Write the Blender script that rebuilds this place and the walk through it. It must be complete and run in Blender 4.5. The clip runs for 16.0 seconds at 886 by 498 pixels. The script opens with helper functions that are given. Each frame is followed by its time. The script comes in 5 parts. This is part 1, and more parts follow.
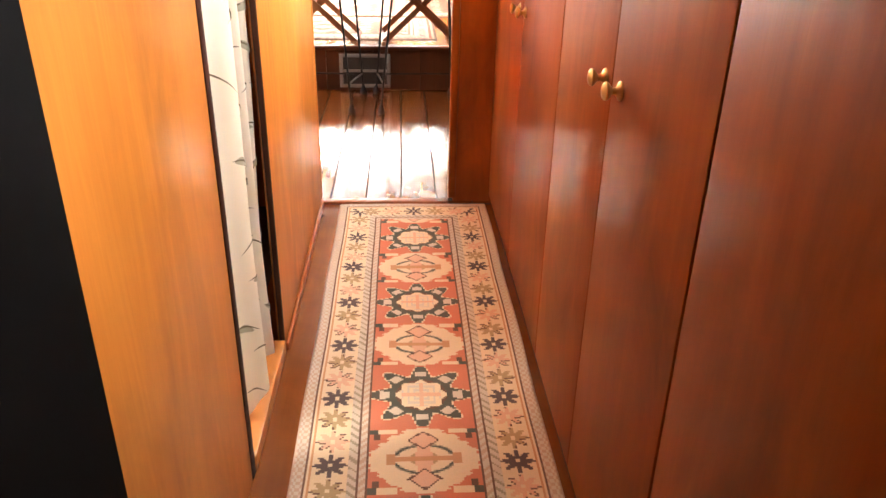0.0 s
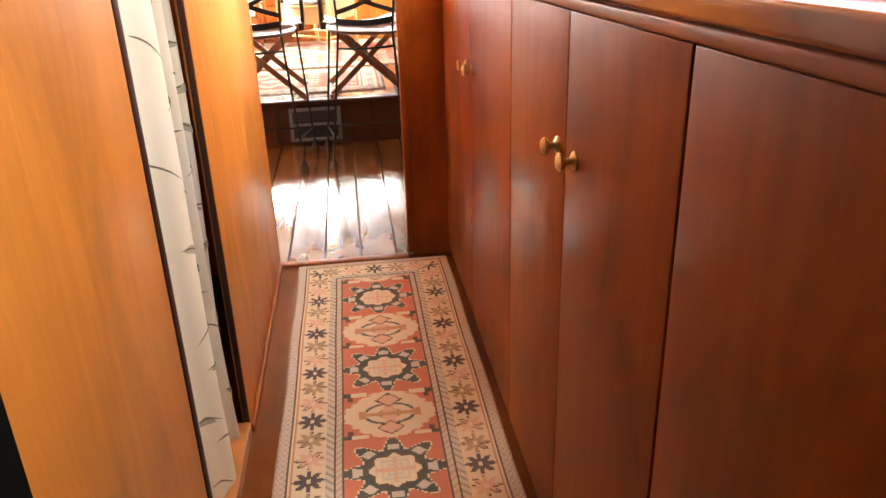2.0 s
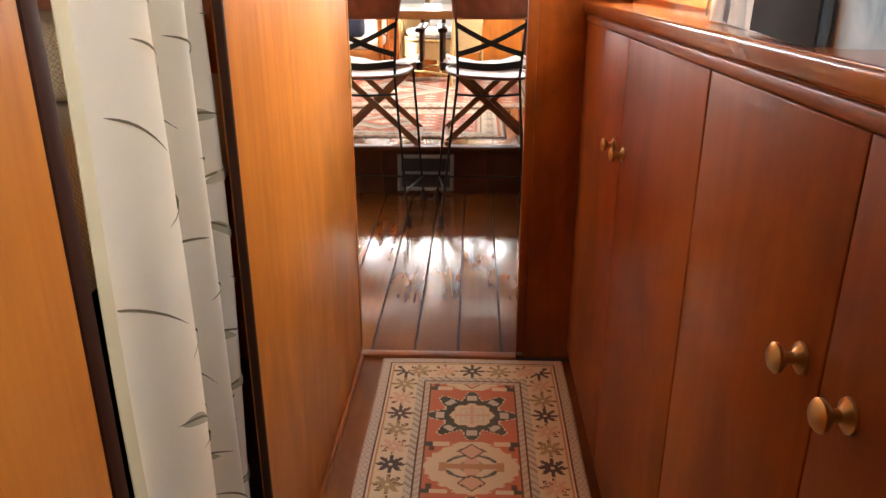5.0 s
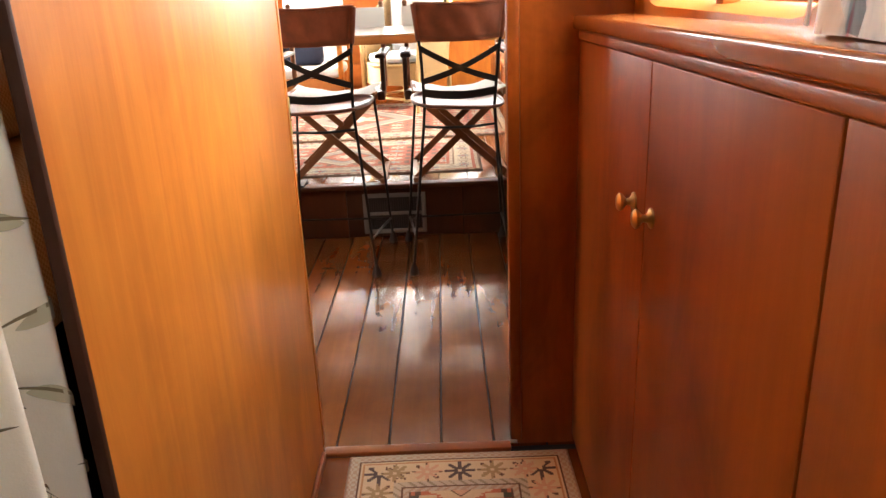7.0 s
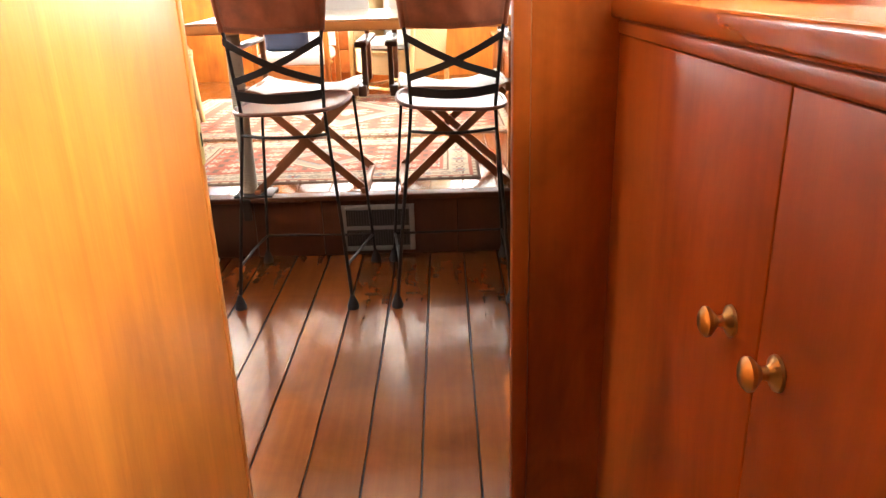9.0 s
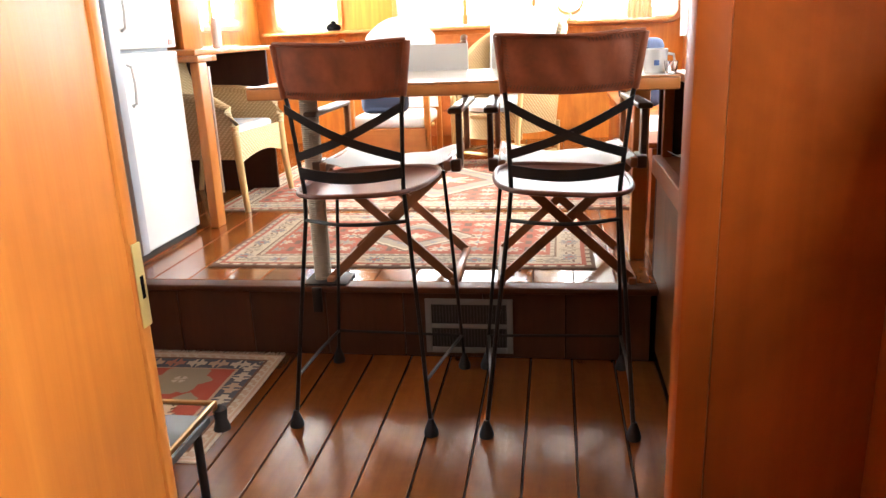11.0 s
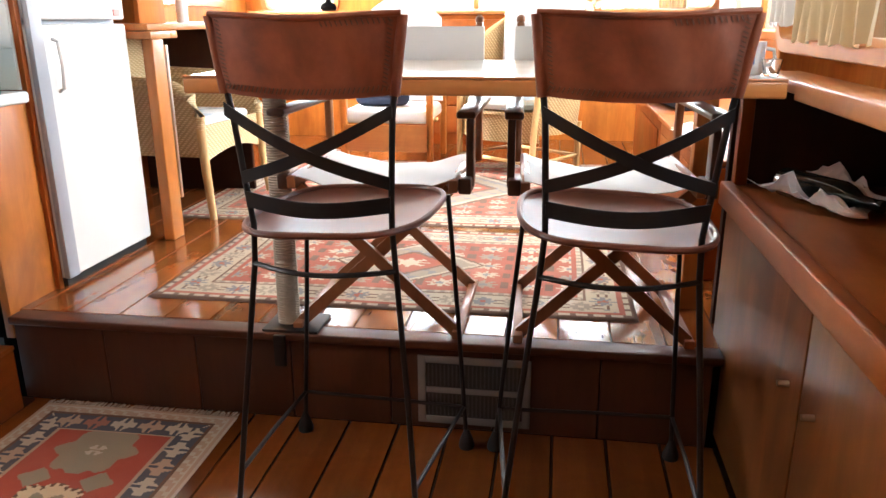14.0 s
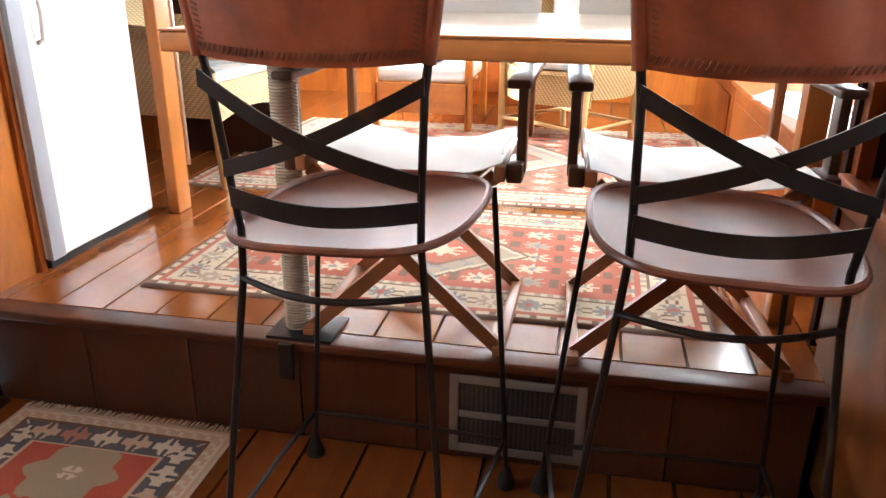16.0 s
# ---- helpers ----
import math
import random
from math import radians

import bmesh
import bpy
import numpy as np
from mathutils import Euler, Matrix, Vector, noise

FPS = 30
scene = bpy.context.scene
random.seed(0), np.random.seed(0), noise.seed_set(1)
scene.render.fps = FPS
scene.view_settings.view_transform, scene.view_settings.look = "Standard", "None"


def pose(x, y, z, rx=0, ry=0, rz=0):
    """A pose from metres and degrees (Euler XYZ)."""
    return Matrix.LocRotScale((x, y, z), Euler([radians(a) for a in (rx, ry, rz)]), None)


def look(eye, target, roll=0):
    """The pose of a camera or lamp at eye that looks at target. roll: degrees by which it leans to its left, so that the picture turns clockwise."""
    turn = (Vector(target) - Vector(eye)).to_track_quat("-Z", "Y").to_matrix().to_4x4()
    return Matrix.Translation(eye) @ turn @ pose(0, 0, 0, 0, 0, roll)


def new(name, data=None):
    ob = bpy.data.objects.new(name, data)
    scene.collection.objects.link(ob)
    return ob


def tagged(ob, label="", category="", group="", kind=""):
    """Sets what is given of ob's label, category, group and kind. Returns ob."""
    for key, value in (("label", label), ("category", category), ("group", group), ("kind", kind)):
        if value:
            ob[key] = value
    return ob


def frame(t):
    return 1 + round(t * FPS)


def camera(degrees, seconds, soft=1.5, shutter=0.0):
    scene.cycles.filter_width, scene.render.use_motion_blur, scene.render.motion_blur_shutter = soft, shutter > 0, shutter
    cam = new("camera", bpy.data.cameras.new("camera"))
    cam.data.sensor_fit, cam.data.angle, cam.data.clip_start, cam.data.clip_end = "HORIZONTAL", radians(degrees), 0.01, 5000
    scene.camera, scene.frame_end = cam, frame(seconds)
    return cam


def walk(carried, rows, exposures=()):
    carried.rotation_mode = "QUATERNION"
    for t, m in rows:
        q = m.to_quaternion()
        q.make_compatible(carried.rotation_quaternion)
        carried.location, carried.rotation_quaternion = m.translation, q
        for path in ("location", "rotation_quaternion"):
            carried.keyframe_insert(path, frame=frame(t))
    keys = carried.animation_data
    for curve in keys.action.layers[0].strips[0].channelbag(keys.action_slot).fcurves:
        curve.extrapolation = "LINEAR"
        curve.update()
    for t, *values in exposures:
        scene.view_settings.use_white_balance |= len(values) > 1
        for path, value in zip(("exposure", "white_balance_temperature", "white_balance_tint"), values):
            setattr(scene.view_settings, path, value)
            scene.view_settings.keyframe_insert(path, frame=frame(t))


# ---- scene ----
cam = camera(61.4, 16.0)
PATH = [
    (0, (0.397, -2.909, 1.209), (0.507, -1.112, 0.337), 1.2),
    (0.5, (0.421, -2.879, 1.211), (0.569, -1.104, 0.3), 3.6),
    (1, (0.421, -2.866, 1.205), (0.506, -1.089, 0.291), 2.5),
    (1.5, (0.397, -2.876, 1.24), (0.528, -1.107, 0.317), -0.8),
    (2, (0.407, -2.839, 1.268), (0.619, -1.014, 0.478), -1.8),
    (2.5, (0.412, -2.697, 1.26), (0.536, -0.841, 0.526), -0.2),
    (3, (0.442, -2.567, 1.25), (0.445, -0.712, 0.502), 0.9),
    (3.2, (0.442, -2.534, 1.243), (0.413, -0.68, 0.492), 0.3),
    (5.3, (0.438, -2.178, 1.274), (0.338, -0.306, 0.579), -0.2),
    (5.5, (0.451, -2.133, 1.274), (0.32, -0.25, 0.612), -0.4),
    (6, (0.455, -2.03, 1.267), (0.319, -0.137, 0.638), -1.5),
    (6.5, (0.414, -1.905, 1.251), (0.357, -0.005, 0.627), -0.4),
    (7, (0.439, -1.777, 1.248), (0.424, 0.108, 0.58), -2.4),
    (7.5, (0.473, -1.591, 1.24), (0.384, 0.312, 0.633), -0.8),
    (8, (0.504, -1.473, 1.225), (0.329, 0.425, 0.618), -1.8),
    (8.5, (0.504, -1.344, 1.213), (0.358, 0.54, 0.559), -1.2),
    (9, (0.483, -1.203, 1.223), (0.466, 0.666, 0.514), -1.8),
    (9.5, (0.476, -1.003, 1.227), (0.321, 0.871, 0.546), -2.7),
    (9.7, (0.479, -0.937, 1.237), (0.221, 0.945, 0.61), -3.3),
    (11.8, (0.482, -0.428, 1.177), (0.148, 1.468, 0.637), -1.6),
    (12, (0.479, -0.379, 1.176), (0.048, 1.5, 0.646), -1.5),
    (12.5, (0.463, -0.301, 1.163), (-0.083, 1.538, 0.599), -1.1),
    (13, (0.399, -0.192, 1.18), (-0.047, 1.657, 0.562), -0.4),
    (13.5, (0.384, -0.126, 1.177), (0.073, 1.761, 0.591), -1.9),
    (14, (0.375, 0.03, 1.169), (0.086, 1.919, 0.58), -0.3),
    (14.5, (0.398, 0.126, 1.167), (0.064, 2.011, 0.585), 0.8),
    (15, (0.412, 0.164, 1.166), (0.046, 2.036, 0.565), 0.1),
    (15.5, (0.378, 0.244, 1.149), (0.046, 2.098, 0.476), -2.7),
    (16, (0.293, 0.426, 1.153), (-0.075, 2.261, 0.447), 0.4),
]
walk(cam, [(t, look(eye, target, roll)) for t, eye, target, roll in PATH],
     exposures=[(0.0, 3.3, 6400, 10), (0.5, 3.08, 6400, 10), (1.5, 2.8, 6400, 10), (3.2, 2.36, 6400, 10), (5.3, 1.75, 6400, 10), (7.0, 1.85, 6500, 10), (9.0, 2.3, 6500, 10), (9.7, 2.3, 6400, 10), (11.8, 1.62, 5900, 8), (13.0, 1.65, 5800, 8), (16.0, 1.95, 5800, 8)])

# ---- world and large lights ----
world = bpy.data.worlds.new("sky")
scene.world = world
world.use_nodes = True
wn = world.node_tree
sky = wn.nodes.new("ShaderNodeTexSky")
sky.sky_type = 'NISHITA'
sky.sun_disc = False
sky.sun_elevation = radians(27.4)
sky.sun_rotation = radians(-81)
wn.nodes["Background"].inputs[1].default_value = 0.15
wn.links.new(sky.outputs[0], wn.nodes["Background"].inputs[0])

sun_data = bpy.data.lights.new("sun", 'SUN')
sun_data.energy = 5.0
sun_data.angle = radians(0.5)
sun_data.color = (1.0, 0.93, 0.82)
sun = new("sun", sun_data)
sun.matrix_world = look((-10.0, 1.6, 5.25), (0, 0, 0))


def window_light(name, eye, target, w, h, watts, color=(1.0, 0.97, 0.93)):
    d = bpy.data.lights.new(name, 'AREA')
    d.shape = 'RECTANGLE'
    d.size, d.size_y, d.energy, d.color = w, h, watts, color
    ob = new(name, d)
    ob.matrix_world = look(eye, target)
    return ob


COOL = (0.96, 0.98, 0.94)
window_light("daylight_corridor", (1.10, -0.50, 1.62), (0.1, -0.6, 0.7), 0.9, 0.75, 14.0)
# Lamp added at an unseen aft window to brighten the near corridor.
window_light("corridor_aft_added_light", (1.10, -2.15, 1.62), (0.1, -1.9, 0.5), 1.2, 0.75, 3.0)
window_light("daylight_galley", (-2.05, 1.085, 1.58), (-0.9, 1.5, 0.8), 0.45, 0.45, 4.5, COOL)
window_light("daylight_galley_starboard", (1.15, 1.45, 1.50), (-1.0, 1.5, 0.7), 1.85, 0.55, 5.2, COOL)
window_light("daylight_port", (-2.2, 4.9, 1.60), (-0.5, 4.2, 0.5), 1.0, 0.6, 42, COOL)
window_light("daylight_starboard", (1.65, 3.75, 1.60), (0.0, 3.4, 0.5), 2.6, 0.6, 38, COOL)
window_light("daylight_bow", (-0.2, 5.95, 1.65), (-0.2, 3.0, 0.5), 3.0, 0.7, 45, COOL)
# Lamp added at an unseen cabin window to light curtain and berth.
window_light("cabin_added_light", (-2.15, -2.45, 1.45), (0.0, -1.3, 0.8), 0.9, 0.45, 9, (1.0, 0.93, 0.82))


# ---- materials ----
def rgb(r, g, b):
    return (r, g, b, 1.0)


def material(name, base, rough=0.5, metal=0.0, spec=0.5, coat=0.0):
    m = bpy.data.materials.new(name)
    m.use_nodes = True
    p = m.node_tree.nodes["Principled BSDF"]
    p.inputs["Base Color"].default_value = rgb(*base)
    p.inputs["Roughness"].default_value = rough
    p.inputs["Metallic"].default_value = metal
    p.inputs["Specular IOR Level"].default_value = spec
    p.inputs["Coat Weight"].default_value = coat
    p.inputs["Coat Roughness"].default_value = 0.15
    return m


class Graph:
    """Small helper for node trees."""

    def __init__(self, m):
        self.t = m.node_tree
        self.p = self.t.nodes["Principled BSDF"]

    def node(self, kind, **values):
        n = self.t.nodes.new(kind)
        for k, v in values.items():
            n.inputs[k.replace("_", " ")].default_value = v
        return n

    def link(self, a, b):
        self.t.links.new(a, b)

    def coords(self, scale=(1, 1, 1), rot=(0, 0, 0)):
        c = self.t.nodes.new("ShaderNodeTexCoord")
        mp = self.t.nodes.new("ShaderNodeMapping")
        mp.inputs["Scale"].default_value = scale
        mp.inputs["Rotation"].default_value = rot
        self.link(c.outputs["Object"], mp.inputs["Vector"])
        return mp.outputs[0]

    def noise(self, vec, scale, detail=4.0, rough=0.55, distortion=0.0):
        n = self.node("ShaderNodeTexNoise", Scale=scale, Detail=detail, Roughness=rough, Distortion=distortion)
        self.link(vec, n.inputs["Vector"])
        return n.outputs["Fac"]

    def ramp(self, fac, stops):
        r = self.t.nodes.new("ShaderNodeValToRGB")
        while len(r.color_ramp.elements) < len(stops):
            r.color_ramp.elements.new(0.5)
        for e, (pos, col) in zip(r.color_ramp.elements, stops):
            e.position, e.color = pos, rgb(*col)
        self.link(fac, r.inputs[0])
        return r.outputs[0]

    def mix(self, fac, a, b, blend='MIX'):
        n = self.t.nodes.new("ShaderNodeMix")
        n.data_type, n.blend_type = 'RGBA', blend
        for sock, v in ((n.inputs[0], fac), (n.inputs[6], a), (n.inputs[7], b)):
            if isinstance(v, (int, float)):
                sock.default_value = v
            elif isinstance(v, tuple):
                sock.default_value = rgb(*v)
            else:
                self.link(v, sock)
        return n.outputs[2]

    def math(self, op, a, b=0.0):
        n = self.t.nodes.new("ShaderNodeMath")
        n.operation = op
        for sock, v in ((n.inputs[0], a), (n.inputs[1], b)):
            if isinstance(v, (int, float)):
                sock.default_value = v
            else:
                self.link(v, sock)
        return n.outputs[0]

    def remap(self, fac, lo, hi):
        n = self.t.nodes.new("ShaderNodeMapRange")
        n.inputs[3].default_value, n.inputs[4].default_value = lo, hi
        self.link(fac, n.inputs[0])
        return n.outputs[0]

    def bump(self, height, strength, dist=0.002):
        b = self.node("ShaderNodeBump", Strength=strength, Distance=dist)
        self.link(height, b.inputs["Height"])
        self.link(b.outputs[0], self.p.inputs["Normal"])

    def color(self, sock):
        self.link(sock, self.p.inputs["Base Color"])

    def rough(self, sock):
        self.link(sock, self.p.inputs["Roughness"])

    def random(self):
        return self.t.nodes.new("ShaderNodeObjectInfo").outputs["Random"]


def wood(name, light, dark, axis="z", rough=0.32, coat=0.35, grain=1.0, vary=0.0, streak=1.0, spec=0.5, stain=0.3):
    """Varnished wood with long grain along one axis."""
    m = material(name, light, rough, coat=coat, spec=spec)
    g = Graph(m)
    s = {"x": (0.6, 9, 9), "y": (9, 0.6, 9), "z": (9, 9, 0.6)}[axis]
    v = g.coords(tuple(c * grain for c in s))
    big = g.noise(v, 1.1, 5.0, 0.6, 1.2 * streak)
    fine = g.noise(v, 9.0, 6.0, 0.7, 0.6)
    pores = g.noise(g.coords(tuple(c * 6 * grain for c in s)), 4.0, 3.0, 0.6)
    cloud = g.noise(g.coords((1, 1, 1)), 2.2, 3.0, 0.5)
    col = g.ramp(big, [(0.3, dark), (0.68, light)])
    col = g.mix(g.remap(fine, 0.0, 0.45), col, tuple(c * 0.62 for c in dark), 'MIX')
    col = g.mix(g.remap(cloud, 0.0, 0.3), col, tuple(min(1, c * 1.15) for c in light))
    blotch = g.noise(g.coords((1.0, 1.0, 0.45) if axis == 'z' else (1, 1, 1)), 5.0, 4.0, 0.62, 0.8)
    mask = g.ramp(blotch, [(0.42, (0, 0, 0)), (0.74, (1, 1, 1))])
    col = g.mix(g.math('MULTIPLY', mask, 1.5 * stain), col, tuple(c * 0.42 for c in dark))
    if vary:
        hue = g.t.nodes.new("ShaderNodeHueSaturation")
        g.link(g.remap(g.random(), 1 - vary, 1 + vary), hue.inputs["Value"])
        g.link(col, hue.inputs["Color"])
        col = hue.outputs[0]
    g.color(col)
    g.rough(g.remap(cloud, rough * 0.75, rough * 1.35))
    g.bump(g.math('ADD', pores, g.math('MULTIPLY', fine, 0.5)), 0.12, 0.001)
    return m


M = {}
M["panel"] = wood("varnished_mahogany_panel", (0.66, 0.230, 0.034), (0.46, 0.128, 0.016), "z", 0.38, 0.06, streak=1.8, spec=0.3, stain=0.34)
M["cabinet"] = wood("mahogany_cabinet", (0.34, 0.087, 0.011), (0.225, 0.049, 0.006), "z", 0.38, 0.0, streak=0.8, spec=0.13, stain=0.45)
M["cabinet_x"] = wood("mahogany_rail", (0.38, 0.105, 0.018), (0.25, 0.060, 0.010), "y", 0.36, 0.05, spec=0.25)
M["sill"] = wood("worn_sill", (0.36, 0.105, 0.022), (0.24, 0.060, 0.012), "x", 0.34, 0.1, spec=0.3)
M["ledge"] = wood("polished_ledge", (0.40, 0.112, 0.018), (0.27, 0.064, 0.010), "y", 0.16, 0.35, spec=0.5)
# Dark trim wood; also stands in for the dark inside grooves and recesses.
M["dark"] = wood("dark_trim_and_recess", (0.050, 0.016, 0.008), (0.030, 0.010, 0.006), "z", 0.5, 0.0, spec=0.15)
M["teak"] = wood("teak_trim", (0.58, 0.215, 0.042), (0.44, 0.145, 0.025), "y", 0.32, 0.15, spec=0.35)
M["teak_z"] = wood("teak_post", (0.58, 0.215, 0.042), (0.44, 0.145, 0.025), "z", 0.32, 0.15, spec=0.35)
M["teak_x"] = wood("teak_edge", (0.58, 0.24, 0.065), (0.46, 0.16, 0.04), "x", 0.3, 0.3)
M["floor"] = wood("varnished_plank", (0.29, 0.088, 0.017), (0.16, 0.044, 0.009), "y", 0.14, 0.35, vary=0.25, streak=0.7, stain=0.22)
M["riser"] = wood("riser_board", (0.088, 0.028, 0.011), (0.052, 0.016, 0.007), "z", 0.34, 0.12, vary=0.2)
M["nosing"] = wood("worn_nosing", (0.12, 0.038, 0.015), (0.07, 0.022, 0.010), "x", 0.40, 0.1, spec=0.3)
M["galley"] = wood("galley_mahogany", (0.64, 0.215, 0.034), (0.48, 0.140, 0.020), "z", 0.36, 0.10, streak=1.6, stain=0.55)
M["drawer"] = wood("drawer_wood", (0.36, 0.125, 0.036), (0.24, 0.075, 0.020), "y", 0.35, 0.3)
M["chairwood"] = wood("chair_beech", (0.30, 0.115, 0.04), (0.20, 0.07, 0.022), "z", 0.4, 0.2)
M["armwood"] = wood("dark_armrest", (0.085, 0.036, 0.018), (0.05, 0.021, 0.011), "y", 0.35, 0.3)
M["caulk"] = material("black_caulk", (0.020, 0.012, 0.008), 0.45)
M["iron"] = material("blackened_iron", (0.016, 0.015, 0.015), 0.42, 0.35)
M["rubber"] = material("black_rubber", (0.012, 0.012, 0.012), 0.7)
M["old_brass"] = material("dull_brass_plate", (0.55, 0.42, 0.16), 0.5, 0.5)
M["brass"] = material("aged_brass", (0.56, 0.38, 0.17), 0.28, 1.0)
M["steel"] = material("brushed_steel", (0.60, 0.58, 0.53), 0.28, 1.0)
M["white_enamel"] = material("white_enamel", (0.80, 0.80, 0.78), 0.25, coat=0.3)
M["grey_plastic"] = material("grey_plastic", (0.36, 0.38, 0.42), 0.4)
# Near-black; also puts the dark inside recesses and gaps into colour.
M["black"] = material("near_black", (0.003, 0.0025, 0.0025), 0.85, spec=0.02)
M["canvas"] = material("white_canvas", (0.74, 0.74, 0.72), 0.85)
M["paint"] = material("white_paint", (0.78, 0.77, 0.74), 0.55)
M["ceiling"] = material("cream_headliner", (0.72, 0.69, 0.62), 0.7)
M["glass"] = material("window_glass", (1, 1, 1), 0.02)
M["glass"].node_tree.nodes["Principled BSDF"].inputs["Transmission Weight"].default_value = 1.0


# ---- mesh helpers ----
def box_bm(size, at=(0, 0, 0), bevel=0.0, segs=2, bm=None, turn=None):
    own = bmesh.new()
    bmesh.ops.create_cube(own, size=1.0)
    bmesh.ops.scale(own, vec=size, verts=own.verts)
    if bevel:
        bmesh.ops.bevel(own, geom=list(own.edges), offset=bevel, segments=segs, profile=0.5, affect='EDGES')
    if turn is not None:
        bmesh.ops.transform(own, matrix=turn, verts=own.verts)
    bmesh.ops.translate(own, vec=at, verts=own.verts)
    return merged(bm, own)


def merged(bm, own):
    if bm is None:
        return own
    tmp = bpy.data.meshes.new("tmp")
    own.to_mesh(tmp)
    own.free()
    bm.from_mesh(tmp)
    bpy.data.meshes.remove(tmp)
    return bm


def span(lo, hi, bevel=0.0, segs=2, bm=None):
    """A box from its low to its high corner."""
    size = [b - a for a, b in zip(lo, hi)]
    mid = [(a + b) / 2 for a, b in zip(lo, hi)]
    return box_bm(size, mid, bevel, segs, bm)


def tube_bm(points, r, sides=10, bm=None, closed=False, flat=None):
    """A tube swept along points; flat=(w, h) sweeps a strap section instead."""
    own = bmesh.new()
    pts = [Vector(p) for p in points]
    n = len(pts)
    rings = []
    up = Vector((0, 0, 1))
    for i, p in enumerate(pts):
        if closed:
            d = pts[(i + 1) % n] - pts[i - 1]
        else:
            d = pts[min(i + 1, n - 1)] - pts[max(i - 1, 0)]
        d.normalize()
        ref = up if abs(d.dot(up)) < 0.95 else Vector((0, 1, 0))
        a = d.cross(ref).normalized()
        b = a.cross(d).normalized()
        rad = r[i] if isinstance(r, (list, tuple)) else r
        ring = []
        if flat:
            w, h = flat
            for s, u in ((-1, -1), (1, -1), (1, 1), (-1, 1)):
                ring.append(own.verts.new(p + a * (s * w / 2) + b * (u * h / 2)))
        else:
            for k in range(sides):
                ang = 2 * math.pi * k / sides
                ring.append(own.verts.new(p + (a * math.cos(ang) + b * math.sin(ang)) * rad))
        rings.append(ring)
    m = len(rings[0])
    for i in range(n if closed else n - 1):
        ra, rb = rings[i], rings[(i + 1) % n]
        for k in range(m):
            own.faces.new((ra[k], ra[(k + 1) % m], rb[(k + 1) % m], rb[k]))
    if not closed:
        own.faces.new(rings[0][::-1])
        own.faces.new(rings[-1])
    bmesh.ops.recalc_face_normals(own, faces=own.faces)
    return merged(bm, own)


def lathe_bm(profile, sides=20, at=(0, 0, 0), turn=None, bm=None):
    """A turned shape from (radius, height) pairs."""
    own = bmesh.new()
    rings = []
    for rad, h in profile:
        rings.append([own.verts.new((rad * math.cos(2 * math.pi * k / sides), rad * math.sin(2 * math.pi * k / sides), h)) for k in range(sides)])
    for ra, rb in zip(rings, rings[1:]):
        for k in range(sides):
            own.faces.new((ra[k], ra[(k + 1) % sides], rb[(k + 1) % sides], rb[k]))
    own.faces.new(rings[0][::-1])
    own.faces.new(rings[-1])
    bmesh.ops.recalc_face_normals(own, faces=own.faces)
    if turn is not None:
        bmesh.ops.transform(own, matrix=turn, verts=own.verts)
    bmesh.ops.translate(own, vec=at, verts=own.verts)
    return merged(bm, own)


def plate_bm(outline, depth, bm=None, bevel=0.0):
    """A flat outline in x and y, thickened from z = 0 up to depth."""
    own = bmesh.new()
    face = own.faces.new([own.verts.new((x, y, 0)) for x, y in outline])
    got = bmesh.ops.extrude_face_region(own, geom=[face])
    top = [v for v in got["geom"] if isinstance(v, bmesh.types.BMVert)]
    bmesh.ops.translate(own, vec=(0, 0, depth), verts=top)
    bmesh.ops.recalc_face_normals(own, faces=own.faces)
    if bevel:
        rim = [e for e in own.edges if abs(e.verts[0].co.z - e.verts[1].co.z) < 1e-6]
        bmesh.ops.bevel(own, geom=rim, offset=bevel, segments=2, profile=0.5, affect='EDGES')
    return merged(bm, own)


def grid_bm(nu, nv, fn, thick=0.0, bm=None):
    """A sheet of nu by nv cells; fn(u, v) gives a place for u, v from 0 to 1."""
    own = bmesh.new()
    vs = [[own.verts.new(fn(i / nu, j / nv)) for j in range(nv + 1)] for i in range(nu + 1)]
    for i in range(nu):
        for j in range(nv):
            own.faces.new((vs[i][j], vs[i + 1][j], vs[i + 1][j + 1], vs[i][j + 1]))
    bmesh.ops.recalc_face_normals(own, faces=own.faces)
    if thick:
        bmesh.ops.solidify(own, geom=list(own.faces), thickness=thick)
    return merged(bm, own)


def part(name, bm, mat, parent=None, label="", smooth=True):
    """Links a bmesh as one mesh object, under a thing or a part where one is given."""
    me = bpy.data.meshes.new(name)
    for face in bm.faces:
        face.smooth = smooth
    bm.to_mesh(me)
    bm.free()
    me.materials.append(mat)
    if smooth:
        me.set_sharp_from_angle(angle=radians(38))
    ob = new(name, me)
    if parent is not None:
        ob.parent = parent
    if label:
        tagged(ob, label)
    return ob


def thing(name, label, category, group="", at=(0, 0, 0), rz=0.0):
    ob = new(name)
    ob.empty_display_size = 0.05
    ob.matrix_basis = pose(*at, 0, 0, rz)
    return tagged(ob, label, category, group)


def setting(name, bm, mat, label="", category=""):
    return tagged(part(name, bm, mat), label or name.replace("_", " "), category or "wall", kind="structure")


# ---- setting: corridor ----
TOP = 2.05          # underside of the ceiling
FACE = 0.768        # front of the corridor cabinets
DECK = 0.285        # height of the saloon floor

